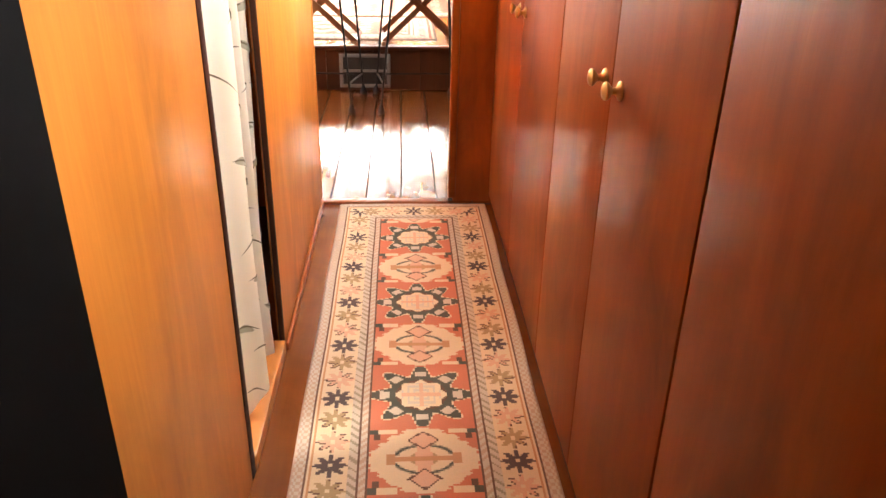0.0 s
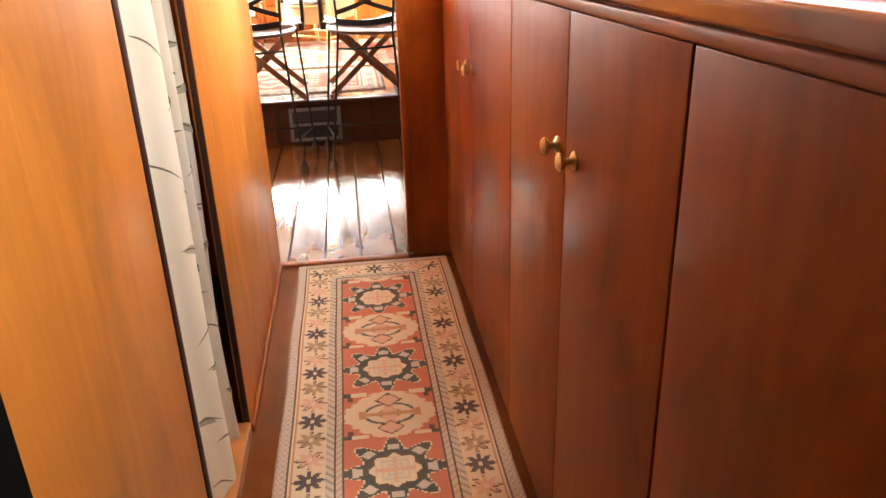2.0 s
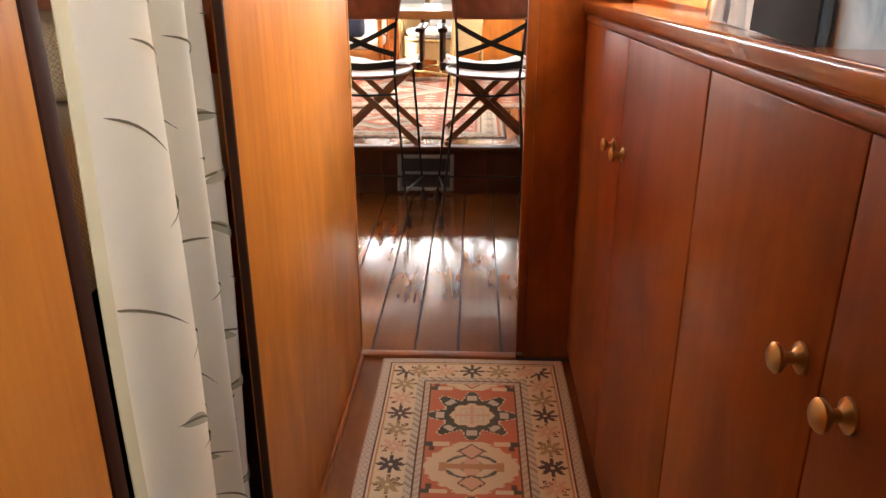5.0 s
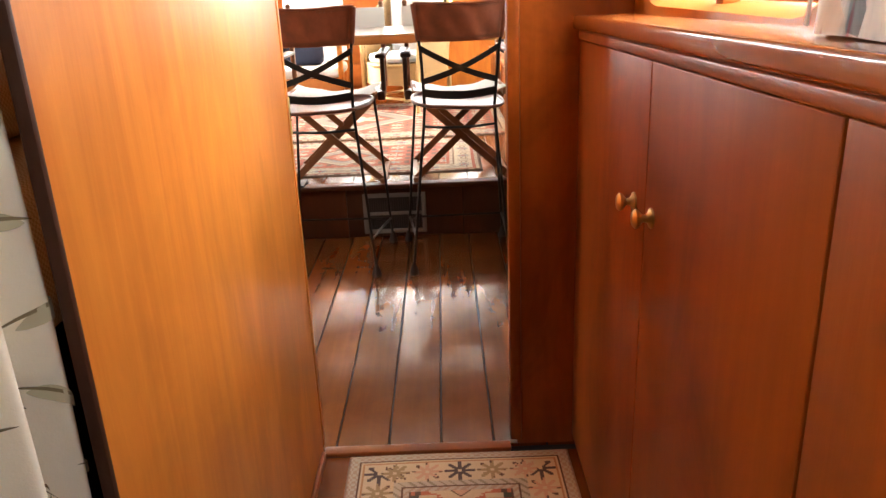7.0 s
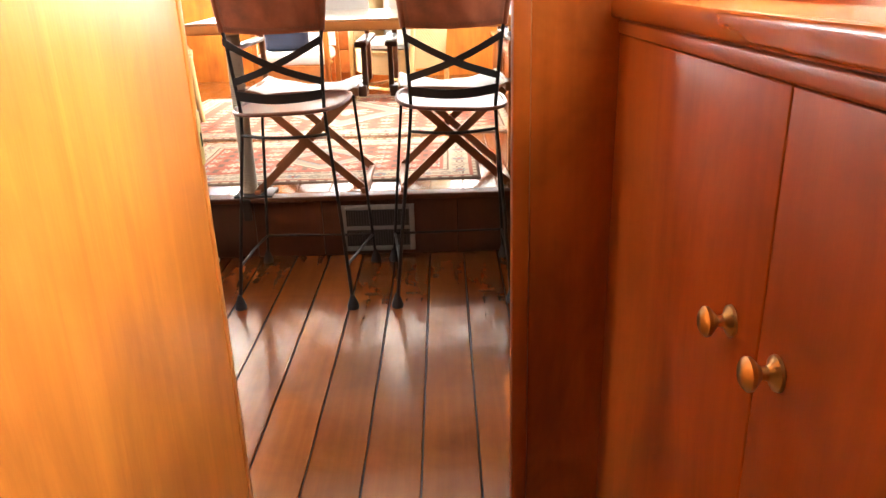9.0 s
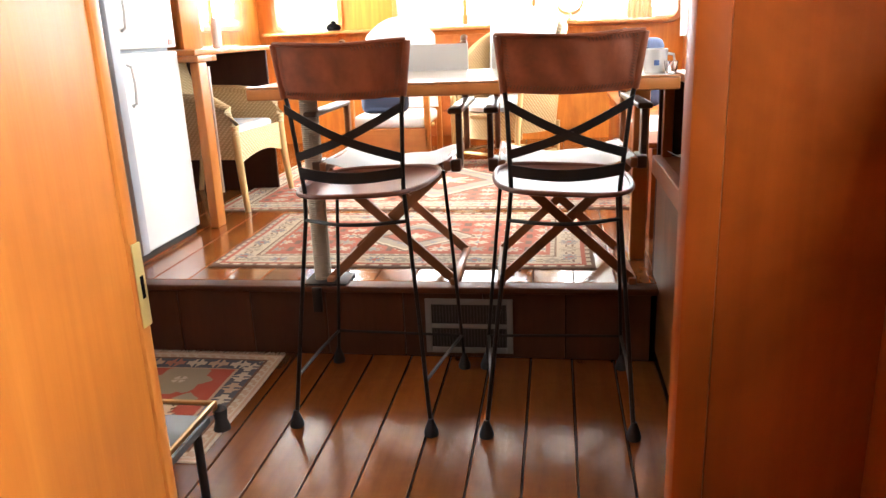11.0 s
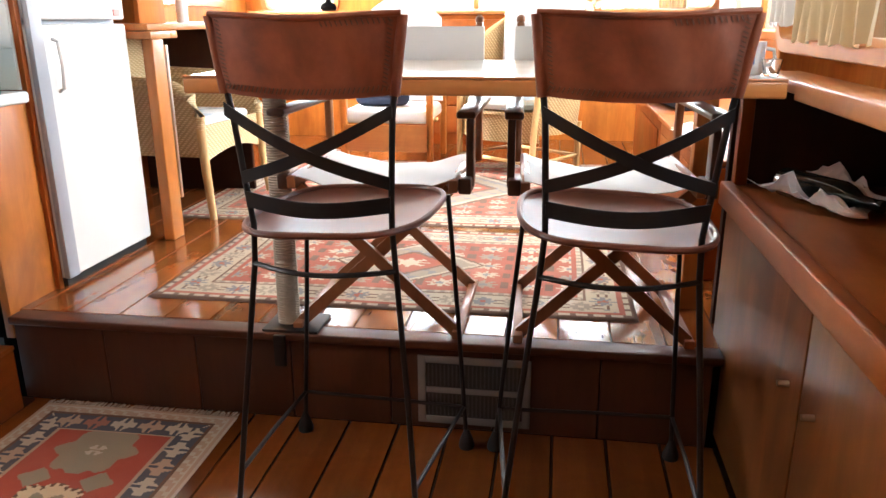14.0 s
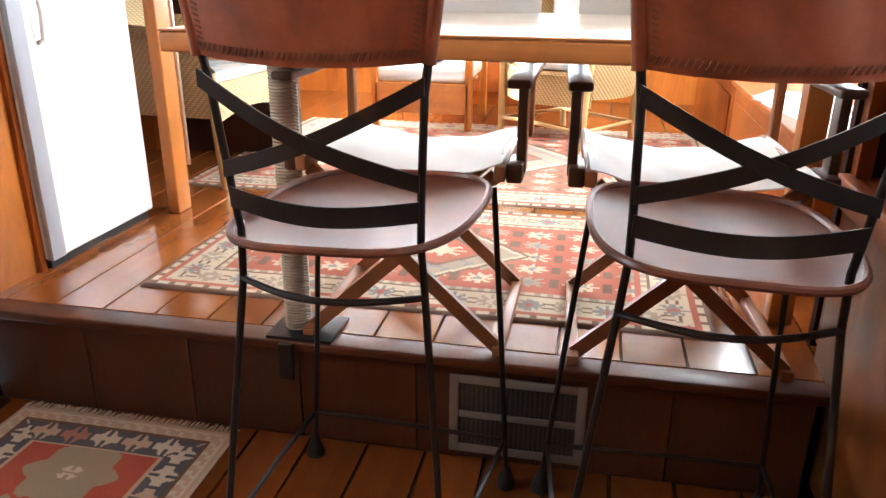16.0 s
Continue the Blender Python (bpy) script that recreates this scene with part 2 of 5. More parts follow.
setting("floor_corridor", span((-0.05, -4.2, -0.06), (0.95, 0.015, 0.0)), M["floor"], "dark varnished timber floor of the corridor", "floor")
setting("wall_left_aft", span((0.02, -2.203, 0.0), (0.06, -1.607, TOP), 0.003), M["panel"], "glossy orange mahogany wall panel", "wall")
setting("wall_left_fore", span((0.042, -1.082, 0.0), (0.06, 0.046, TOP), 0.003), M["panel"], "glossy orange mahogany wall panel", "wall")
setting("trim_opening_aft", span((0.012, -1.607, 0.0), (0.063, -1.578, TOP), 0.006), M["dark"], "dark mahogany door jamb", "trim")
setting("trim_opening_fore", span((0.048, -1.093, 0.0), (0.063, -1.0825, TOP), 0.003), M["dark"], "dark mahogany door jamb", "trim")
setting("trim_opening_sill", span((-0.03, -1.578, 0.0), (0.066, -1.093, 0.045), 0.006), M["teak"], "worn teak door sill", "trim")
setting("trim_opening_head", span((0.012, -1.578, 1.92), (0.064, -1.093, TOP), 0.004), M["dark"], "dark mahogany door head", "trim")
# Added where the side is only dark; the darkness is put into its colour.
setting("wall_left_stern", span((0.03, -4.2, 0.0), (0.063, -2.205, TOP), 0.002), M["black"], "near-black stand-in wall along the aft corridor", "wall")
setting("wall_stern", span((-2.1, -4.26, 0.0), (1.4, -4.2, TOP)), M["cabinet"], "mahogany bulkhead behind the corridor", "wall")
setting("wall_door_right", span((0.614, 0.05, 0.0), (1.45, 0.10, TOP), 0.003), M["cabinet"], "mahogany bulkhead beside the doorway", "wall")
setting("wall_door_left", span((-2.05, 0.054, 0.0), (0.029, 0.10, TOP), 0.002), M["galley"], "mahogany bulkhead between cabin and galley", "wall")
setting("wall_door_head", span((0.062, 0.05, 1.9), (0.612, 0.10, TOP)), M["panel"], "mahogany panel over the doorway", "wall")
setting("trim_door_right", span((0.595, 0.044, 0.0165), (0.626, 0.085, 1.9), 0.005), M["cabinet"], "moulded mahogany door jamb", "trim")
setting("trim_door_left", span((0.03, 0.0465, 0.0165), (0.063, 0.064, 1.9), 0.004), M["teak_z"], "light teak edge of the doorway", "trim")
setting("trim_door_sill", span((0.0645, 0.014, 0.0), (0.594, 0.052, 0.014), 0.004, 3), M["sill"], "worn varnished door sill", "trim")
setting("baseboard_corridor", span((0.06, -1.08, 0.0), (0.072, 0.012, 0.025), 0.004), M["cabinet_x"], "low mahogany skirting strip", "baseboard")
setting("ceiling", span((-2.2, -4.3, TOP), (1.7, 6.1, TOP + 0.05)), M["ceiling"], "cream panelled cabin ceiling", "ceiling")


def wall_with_window(name, axis, at, thick, lo, hi, holes, mat, label):
    """A wall in the plane axis = at, from lo to hi (along, z), with rectangular holes cut through it."""
    bm = bmesh.new()
    alongs = sorted({lo[0], hi[0], *(v for h in holes for v in (h[0], h[2]))})
    ups = sorted({lo[1], hi[1], *(v for h in holes for v in (h[1], h[3]))})
    for a, b in zip(alongs, alongs[1:]):
        for c, d in zip(ups, ups[1:]):
            if any(h[0] <= a and b <= h[2] and h[1] <= c and d <= h[3] for h in holes):
                continue
            if axis == "x":
                span((at, a, c), (at + thick, b, d), bm=bm)
            else:
                span((a, at, c), (b, at + thick, d), bm=bm)
    bmesh.ops.remove_doubles(bm, verts=bm.verts, dist=1e-5)
    return setting(name, bm, mat, label, "wall")


def rounded(w, h, r, n=6):
    pts = []
    for cx, cy, a0 in ((w / 2 - r, h / 2 - r, 0), (-w / 2 + r, h / 2 - r, 90), (-w / 2 + r, -h / 2 + r, 180), (w / 2 - r, -h / 2 + r, 270)):
        for k in range(n + 1):
            a = radians(a0 + 90 * k / n)
            pts.append((cx + r * math.cos(a), cy + r * math.sin(a)))
    return pts


def window(name, axis, at, mid, up, w, h, mat, label, side=1, r=0.06, mullions=0):
    """A cabin window: rounded frame proud of the wall, and a pane set into the opening."""
    ob = thing(name, label, "window")
    ob["kind"] = "structure"

    def place(u, v, d):
        return (at + d * side, mid + u, up + v) if axis == "x" else (mid + u, at + d * side, up + v)

    rings = []
    bm = bmesh.new()
    sections = [(rounded(w + 0.09, h + 0.09, r + 0.045), 0.0), (rounded(w + 0.08, h + 0.08, r + 0.04), -0.018), (rounded(w + 0.01, h + 0.01, r), -0.018), (rounded(w - 0.01, h - 0.01, r), -0.004), (rounded(w - 0.02, h - 0.02, r), 0.05)]
    for pts, d in sections:
        rings.append([bm.verts.new(place(u, v, d)) for u, v in pts])
    n = len(rings[0])
    for ra, rb in zip(rings, rings[1:]):
        for k in range(n):
            bm.faces.new((ra[k], ra[(k + 1) % n], rb[(k + 1) % n], rb[k]))
    bmesh.ops.recalc_face_normals(bm, faces=bm.faces)
    part("window_frame", bm, mat, ob)
    for k in range(mullions):
        u = -w / 2 + w * (k + 1) / (mullions + 1)
        c = place(u, 0, 0.015)
        size = (0.03, 0.035, h) if axis == "x" else (0.035, 0.03, h)
        part("mullion", box_bm(size, c, 0.004), mat, ob)
    c = place(0, 0, 0.03)
    size = (0.004, w, h) if axis == "x" else (w, 0.004, h)
    pane = part("pane", box_bm(size, c), M["glass"], ob)
    pane.visible_shadow = False
    return ob


HULL = 0.895
wall_with_window("wall_hull_corridor", "x", HULL, 0.06, (-4.2, 0.0), (0.05, TOP), [(-0.93, 1.195, -0.07, 1.94), (-2.75, 1.23, -1.55, 1.94)], M["panel"], "varnished wood hull side above the cabinets")
window("window_1", "x", HULL, -0.50, 1.5675, 0.86, 0.745, M["teak"], "rounded varnished wood cabin window frame", 1, r=0.13, mullions=1)
# Aft window is added out of view, to carry the aft corridor lamp.
window("window_2", "x", HULL, -2.15, 1.585, 1.2, 0.71, M["teak"], "rounded varnished wood cabin window frame", 1)

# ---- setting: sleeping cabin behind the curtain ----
# Floor colour stands in for the dark cabin interior.
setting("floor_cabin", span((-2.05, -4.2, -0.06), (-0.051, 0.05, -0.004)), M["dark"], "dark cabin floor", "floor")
wall_with_window("wall_cabin_port", "x", -2.1, 0.06, (-4.2, 0.0), (0.05, TOP), [(-2.95, 1.2, -1.95, 1.6)], M["panel"], "varnished cabin side wall")
# Unseen window, placed aft so its lamp mostly misses the corridor cupboards.
window("window_3", "x", -2.04, -2.45, 1.4, 1.0, 0.4, M["teak"], "added varnished cabin window, out of view", -1)

# ---- setting: galley ----
setting("floor_galley", span((-1.35, 0.052, -0.06), (1.3, 2.0, -0.010)), M["caulk"], "plank floor with black caulked seams", "floor")
wall_with_window("wall_galley_port", "x", -1.96, 0.06, (0.10, 0.0), (2.3, TOP), [(0.85, 1.33, 1.32, 1.8)], M["paint"], "white tiled galley wall")
window("window_4", "x", -1.90, 1.085, 1.565, 0.47, 0.47, M["teak"], "galley window with varnished frame", -1)
wall_with_window("wall_galley_starboard", "x", 1.02, 0.06, (0.10, 1.02), (2.47, TOP), [(0.5, 1.115, 2.42, 1.75)], M["panel"], "varnished wood hull side")
window("window_5", "x", 1.02, 1.46, 1.4325, 1.92, 0.635, M["teak"], "cabin window with varnished frame", 1)

# ---- setting: saloon ----
setting("floor_saloon", span((-2.05, 2.04, -0.06), (1.55, 5.9, DECK - 0.009)), M["caulk"], "raised plank floor with dark seams", "floor")
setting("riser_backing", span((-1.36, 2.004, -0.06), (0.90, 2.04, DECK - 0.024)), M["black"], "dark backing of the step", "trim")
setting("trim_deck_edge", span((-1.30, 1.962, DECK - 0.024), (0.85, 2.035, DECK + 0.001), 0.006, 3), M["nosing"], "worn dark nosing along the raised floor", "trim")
wall_with_window("wall_saloon_port", "x", -2.1, 0.06, (2.3, 0.0), (5.9, TOP), [(4.4, 1.3, 5.4, 1.85)], M["panel"], "varnished saloon side wall")
wall_with_window("wall_saloon_starboard", "x", 1.5, 0.06, (2.0, 0.0), (5.9, TOP), [(2.75, 1.10, 5.70, 1.85)], M["panel"], "varnished saloon side wall")
wall_with_window("wall_bow", "y", 5.8, 0.06, (-2.1, 0.0), (1.55, TOP), [(-1.87, 1.235, -1.335, 1.88), (-0.815, 1.235, 1.44, 1.88)], M["panel"], "varnished forward saloon bulkhead")
window("window_6", "x", -2.04, 4.9, 1.575, 1.0, 0.55, M["teak"], "long saloon window", -1, mullions=1)
window("window_7", "x", 1.5, 4.225, 1.475, 2.95, 0.75, M["teak"], "long saloon window", 1, mullions=2)
window("window_8", "y", 5.8, 0.3125, 1.5575, 2.255, 0.645, M["teak_x"], "wide forward saloon window", 1, mullions=3)
window("window_9", "y", 5.8, -1.6025, 1.5575, 0.535, 0.645, M["teak_x"], "narrow forward saloon window", 1)
setting("wall_starboard_return", span((1.08, 2.44, 1.02), (1.5, 2.47, TOP)), M["panel"], "varnished panel joining the two hull sides", "wall")

setting("water", span((-400, -400, -1.3), (400, 400, -1.2)), material("harbour_water", (0.05, 0.07, 0.07), 0.15), "grey harbour water around the boat", "water")


# ---- rugs: knotted cell by cell ----
def pile(name, base):
    m = material(name, base, 0.95, spec=0.15)
    g = Graph(m)
    v = g.coords((1, 1, 1))
    fine = g.noise(v, 260.0, 2.0, 0.6)
    worn = g.noise(v, 6.0, 4.0, 0.6)
    col = g.mix(g.remap(fine, 0.0, 0.45), base, tuple(c * 0.6 for c in base))
    col = g.mix(g.remap(worn, 0.0, 0.25), col, (0.55, 0.43, 0.31))
    g.color(col)
    g.bump(fine, 0.5, 0.003)
    return m


WOOL = {
    "coral": pile("wool_coral", (0.66, 0.19, 0.10)),
    "cream": pile("wool_cream", (0.82, 0.66, 0.43)),
    "green": pile("wool_dark_green", (0.055, 0.075, 0.062)),
    "navy": pile("wool_navy", (0.075, 0.05, 0.06)),
    "rust": pile("wool_rust", (0.60, 0.30, 0.14)),
    "ochre": pile("wool_ochre", (0.46, 0.32, 0.16)),
    "pink": pile("wool_pink", (0.78, 0.47, 0.31)),
    "brown": pile("wool_brown_line", (0.13, 0.06, 0.04)),
    "grey": pile("wool_grey_green", (0.36, 0.31, 0.22)),
    "blue": pile("wool_blue", (0.055, 0.075, 0.12)),
    "red": pile("wool_red", (0.46, 0.062, 0.035)),
    "tan": pile("wool_tan", (0.56, 0.40, 0.29)),
    "stone": pile("wool_stone", (0.66, 0.58, 0.46)),
    "rose": pile("wool_rose", (0.44, 0.17, 0.13)),
    "brick": pile("wool_faded_brick", (0.46, 0.12, 0.08)),
    "fawn": pile("wool_fawn", (0.52, 0.43, 0.32)),
    "dusty": pile("wool_dusty_grey", (0.30, 0.25, 0.20)),
    "madder": pile("wool_madder", (0.36, 0.085, 0.055)),
    "umber": pile("wool_umber", (0.14, 0.075, 0.055)),
    "slate": pile("wool_slate", (0.20, 0.20, 0.22)),
}


def rug(name, label, lo, hi, z, fn, cell, fringe=""):
    """A rug whose cells take the wool that fn(x, y) names, x and y from its middle."""
    ob = thing(name, label, "rug", at=((lo[0] + hi[0]) / 2, (lo[1] + hi[1]) / 2, z))
    w, l = hi[0] - lo[0], hi[1] - lo[1]
    nx, ny = max(1, round(w / cell)), max(1, round(l / cell))
    xs = np.linspace(-w / 2, w / 2, nx + 1)
    ys = np.linspace(-l / 2, l / 2, ny + 1)
    verts, faces, slots = [], [], []
    names = list(WOOL)
    for j, y in enumerate(ys):
        for i, x in enumerate(xs):
            rim = i in (0, nx) or j in (0, ny)
            wave = 0.0012 * math.sin(x * 11 + y * 5) + 0.001 * math.sin(y * 17 - x * 4)
            verts.append((x + 0.003 * math.sin(y * 9 + 1) * (abs(x) / w), y, 0.001 if rim else 0.0075 + wave))
    for j in range(ny):
        for i in range(nx):
            a = j * (nx + 1) + i
            faces.append((a, a + 1, a + nx + 2, a + nx + 1))
            slots.append(names.index(fn((xs[i] + xs[i + 1]) / 2, (ys[j] + ys[j + 1]) / 2)))
    me = bpy.data.meshes.new("carpet")
    me.from_pydata(verts, [], faces)
    for n in names:
        me.materials.append(WOOL[n])
    me.polygons.foreach_set("material_index", slots)
    me.polygons.foreach_set("use_smooth", [True] * len(faces))
    body = new("carpet", me)
    body.parent = ob
    if fringe:
        bm = bmesh.new()
        rnd = random.Random(3)
        k = -w / 2
        while k < w / 2:
            s = 0.018 + 0.014 * rnd.random()
            d = rnd.uniform(-0.006, 0.006)
            tube_bm([(k, l / 2 - 0.002, 0.004), (k + d * 0.5, l / 2 + s * 0.5, 0.004), (k + d, l / 2 + s, 0.002)], 0.0016, 4, bm)
            k += 0.006
        part("fringe", bm, WOOL["stone"], ob, "knotted pale cotton fringe")
    return ob


def star(x, y, r):
    return math.hypot(x, y) < r * (0.40 + 0.60 * abs(math.cos(4 * math.atan2(y, x))) ** 1.4)


def runner(half, end):
    cycle = ("navy", "ochre", "pink")

    def fn(x, y):
        a = abs(x)
        e = min(half - a, end - y)
        if e < 0.006:
            return "tan"
        if e < 0.032:
            k = int((y if half - a < end - y else x) / 0.011) % 2
            return "stone" if (k + int(e / 0.009)) % 2 else "tan"
        if e < 0.038:
            return "brown"
        if e < 0.044:
            return "cream"
        if e < 0.048:
            return "rust"
        if e < 0.128:
            mid = 0.088
            across = e - mid
            top = end - y < half - a
            along = x if top else y - (end - mid)
            step = 0.083 if not top else 0.0875
            n = round(along / step)
            u, v = along - n * step, across
            if star(u, v, 0.041):
                if max(abs(u), abs(v)) < 0.006:
                    return "cream"
                tone = cycle[(n * (1 if x > 0 or top else -1)) % 3]
                return "brown" if tone != "navy" and not star(u, v, 0.033) and (u > 0) == (v > 0) else tone
            return "cream"
        if e < 0.132:
            return "brown"
        if e < 0.150:
            return "stone" if int((x + y) / 0.009) % 3 else "grey"
        if e < 0.155:
            return "brown"
        if e < 0.170:
            return "tan" if int((y - x) / 0.012) % 2 else "stone"
        if e < 0.174:
            return "brown"
        w = (end - 0.343 - y)
        period = 0.49
        n = round(w / period)
        v = w - n * period
        if abs(v) < 0.127:
            r, t = math.hypot(x, v * 1.05), math.atan2(v, x)
            lobe = abs(math.cos(4 * t))
            tip = abs(math.sin(4 * t))
            rim = 0.090 + 0.048 * lobe ** 2.2 - 0.006 * tip
            if r < rim and abs(x) < 0.134:
                if r < 0.062 + 0.005 * math.cos(8 * t):
                    comb = int(abs(x) / 0.0075) % 2 == 0 if abs(x) > abs(v) else int(abs(v) / 0.0075) % 2 == 0
                    if min(abs(x), abs(v)) < 0.006 and r < 0.050:
                        return "pink"
                    return "stone" if comb and r < 0.052 else "cream"
                if r < 0.067:
                    return "brown"
                if lobe > 0.80 and 0.084 < r < 0.108:
                    return "stone"
                return "green"
            if r < rim + 0.006:
                return "cream"
            return "coral"
        u = w - (math.floor(w / period) + 0.5) * period
        zig = 0.012 * (int(abs(u) / 0.012) % 2)
        if (abs(x) / 0.134) ** 1.5 + (abs(u) / 0.116) ** 1.5 < 1.04 - zig * 7:
            q = (x / 0.074) ** 2 + (u / 0.05) ** 2
            bud = abs(x) + 1.15 * abs(abs(u) - 0.066)
            if bud < 0.040:
                return "pink" if bud < 0.033 else "brown"
            if abs(u) < 0.009 and abs(x) < 0.082:
                return "rust"
            if abs(x) < 0.014 and abs(u) < 0.07:
                return "pink"
            if 0.74 < q < 1.1 and abs(x) < 0.068 and abs(u) > 0.014:
                return "green" if 0.80 < q < 1.0 else "grey"
            if abs(u) + abs(x) < 0.043:
                return "ochre" if abs(x) > 0.02 else "pink"
            if abs(abs(x) - 0.078) < 0.012 and abs(u) < 0.018:
                return "rust"
            return "cream"
        if abs(u) > 0.088 and abs(x) > 0.062 and abs(abs(u) - 0.1) < 0.009:
            return "cream" if abs(x) < 0.11 else "green"
        if abs(abs(x) - 0.112) < 0.008 and 0.07 < abs(u) < 0.1:
            return "brown"
        return "coral"

    return fn


rug("runner_rug", "coral and cream patterned wool runner on the corridor floor", (0.140, -3.45), (0.752, 0.012), 0.0, runner(0.306, 1.731), 0.0052)


def mat_pattern(x, y):
    e = min(0.32 - abs(x), 0.38 - abs(y))
    if e < 0.022:
        return "tan" if int(e / 0.008) % 2 else "stone"
    if e < 0.052:
        return "stone" if (int(x / 0.013) + int(y / 0.013)) % 3 == 0 else "tan"
    if e < 0.058:
        return "brown"
    if e < 0.135:
        along = x if 0.38 - abs(y) < 0.32 - abs(x) else y
        n = round(along / 0.088)
        u, v = along - n * 0.088, e - 0.096
        if abs(u) + abs(v) * 0.8 < 0.036 and not (abs(u) < 0.006 and abs(v) > 0.01) or abs(abs(u) - 0.03) < 0.008 and abs(v) < 0.012:
            return ("stone", "tan", "rose")[n % 3 if n % 3 < 2 else (2 if n % 2 else 0)]
        return "blue"
    if e < 0.142:
        return "tan"
    for cy in (0.14, -0.13):
        u, v = x, y - cy
        r, t = math.hypot(u, v), math.atan2(v, u)
        rim = 0.105 + 0.022 * abs(math.cos(4 * t)) - 0.012 * abs(math.sin(3 * t))
        if r < rim:
            if cy > 0:
                return "stone" if r < 0.028 and abs(math.sin(2 * t)) > 0.5 else "grey"
            if r < 0.062 + 0.014 * math.cos(6 * t):
                return "grey" if r > 0.022 else "green"
            if r > rim - 0.014:
                return "brown" if int(t * 9) % 2 else "cream"
            return "cream"
    if abs(y) < 0.05 and abs(abs(x) - 0.09) < 0.05 and (abs(abs(x) - 0.09) / 0.05) + abs(y) / 0.045 < 1:
        return "grey"
    return "red"


mat_rug = rug("galley_mat", "small red and navy patterned wool mat with pale fringe", (-1.198, 1.19), (-0.558, 1.95), 0.0, mat_pattern, 0.0055, fringe="far")


def saloon_pattern(w, l, size):
    """Cream border with small flowers, madder field with a pale medallion."""
    def fn(x, y):
        ex, ey = w / 2 - abs(x), l / 2 - abs(y)
        e = min(ex, ey)
        along = y if ex < ey else x
        if e < 0.014:
            return "umber"
        if e < 0.034:
            return "umber" if int(along / 0.018) % 3 == 0 else "fawn"
        if e < 0.050:
            return "madder"
        if e < 0.150:
            n = round(along / 0.105)
            u, v = along - n * 0.105, e - 0.100
            if star(u, v, 0.043):
                if star(u, v, 0.018):
                    return "madder" if n % 2 else "fawn"
                return "slate" if n % 2 else "dusty"
            if abs(abs(u) - 0.045) < 0.008 and abs(v) < 0.03:
                return "umber" if int(v / 0.010) % 2 else "fawn"
            return "fawn"
        if e < 0.163:
            return "umber"
        if e < 0.182:
            return "fawn" if int(along / 0.02) % 2 else "dusty"
        if e < 0.194:
            return "madder"
        hx, hy = w / 2 - 0.194, l / 2 - 0.194
        d = abs(x) / (hx * 0.50) + abs(y) / (hy * 0.95)
        step = abs(round(d * 14) / 14)
        if step < 1.0:
            if step > 0.90:
                return "umber"
            if step > 0.80:
                return "fawn"
            if step > 0.55:
                return "dusty" if (int(x / 0.03) + int(y / 0.03)) % 4 else "slate"
            if step > 0.46:
                return "umber"
            return "fawn" if star(x * 0.6, y, 0.05 * size) else "madder"
        i, j = round(x / 0.150), round(y / 0.105)
        u, v = x - i * 0.150, y - j * 0.105
        if star(u * 0.8, v, 0.042):
            if star(u * 0.8, v, 0.016):
                return "slate"
            return "fawn" if (i + j) % 3 else "dusty"
        if abs(abs(u) - 0.068) < 0.008 and abs(v) < 0.03:
            return "umber"
        return "madder"
    return fn


rug("saloon_rug", "faded red and cream oriental rug under the table", (-0.955, 2.19), (0.645, 3.12), DECK, saloon_pattern(1.6, 0.93, 1.0), 0.009)
rug("saloon_rug", "faded red and cream oriental rug before the armchairs", (-1.40, 3.20), (1.0, 4.75), DECK, saloon_pattern(2.4, 1.55, 2.3), 0.011)


# ---- corridor cabinets ----
def knob(parent, at, turn):
    """A turned brass knob on a flange."""
    k = part("knob", lathe_bm([(0.0005, 0.0), (0.017, 0.0), (0.0165, 0.003), (0.010, 0.006), (0.0065, 0.009), (0.006, 0.015), (0.011, 0.019), (0.0155, 0.023), (0.016, 0.027), (0.012, 0.031), (0.0005, 0.033)], 20, at, turn), M["brass"], parent, "polished brass knob")
    return k


TO_PORT = pose(0, 0, 0, 0, -90, 0).to_3x3().to_4x4()


def corridor_cabinet(y0, y1, split, label, knobs):
    """A full-height cupboard unit: carcass, two flush doors, knobs."""
    ob = thing("cabinet", label, "cabinet", "corridor cabinets", at=(FACE + 0.02, (y0 + y1) / 2, 0))
    c = (y0 + y1) / 2
    def sheer_line(bm):
        """Lifts the upper edge along the rising line of the ledge."""
        for v in bm.verts:
            if v.co.z > 0.5:
                v.co.z -= 0.0172 * (v.co.y + c)
        return bm
    part("body", sheer_line(span((0.0, y0 - c + 0.001, 0.0), (0.07, y1 - c - 0.001, 1.116))), M["dark"], ob)
    for a, b in ((y0, split), (split, y1)):
        door = part("door", sheer_line(span((-0.02, a - c + 0.0011, 0.032), (-0.001, b - c - 0.0011, 1.113), 0.0024, 3)), M["cabinet"], ob)
        for ky, kz in knobs:
            if a < ky < b:
                knob(door, (-0.0205, ky - c, kz), TO_PORT)
    part("plinth", span((-0.012, y0 - c + 0.001, 0.001), (-0.002, y1 - c - 0.001, 0.030), 0.002), M["dark"], ob)
    return ob


corridor_cabinet(-1.166, 0.046, -0.585, "reddish mahogany cupboard with two flush doors", [(-0.520, 0.877), (-0.630, 0.880)])
corridor_cabinet(-2.072, -1.170, -1.617, "reddish mahogany cupboard with two flush doors", [(-1.574, 0.905), (-1.676, 0.905)])
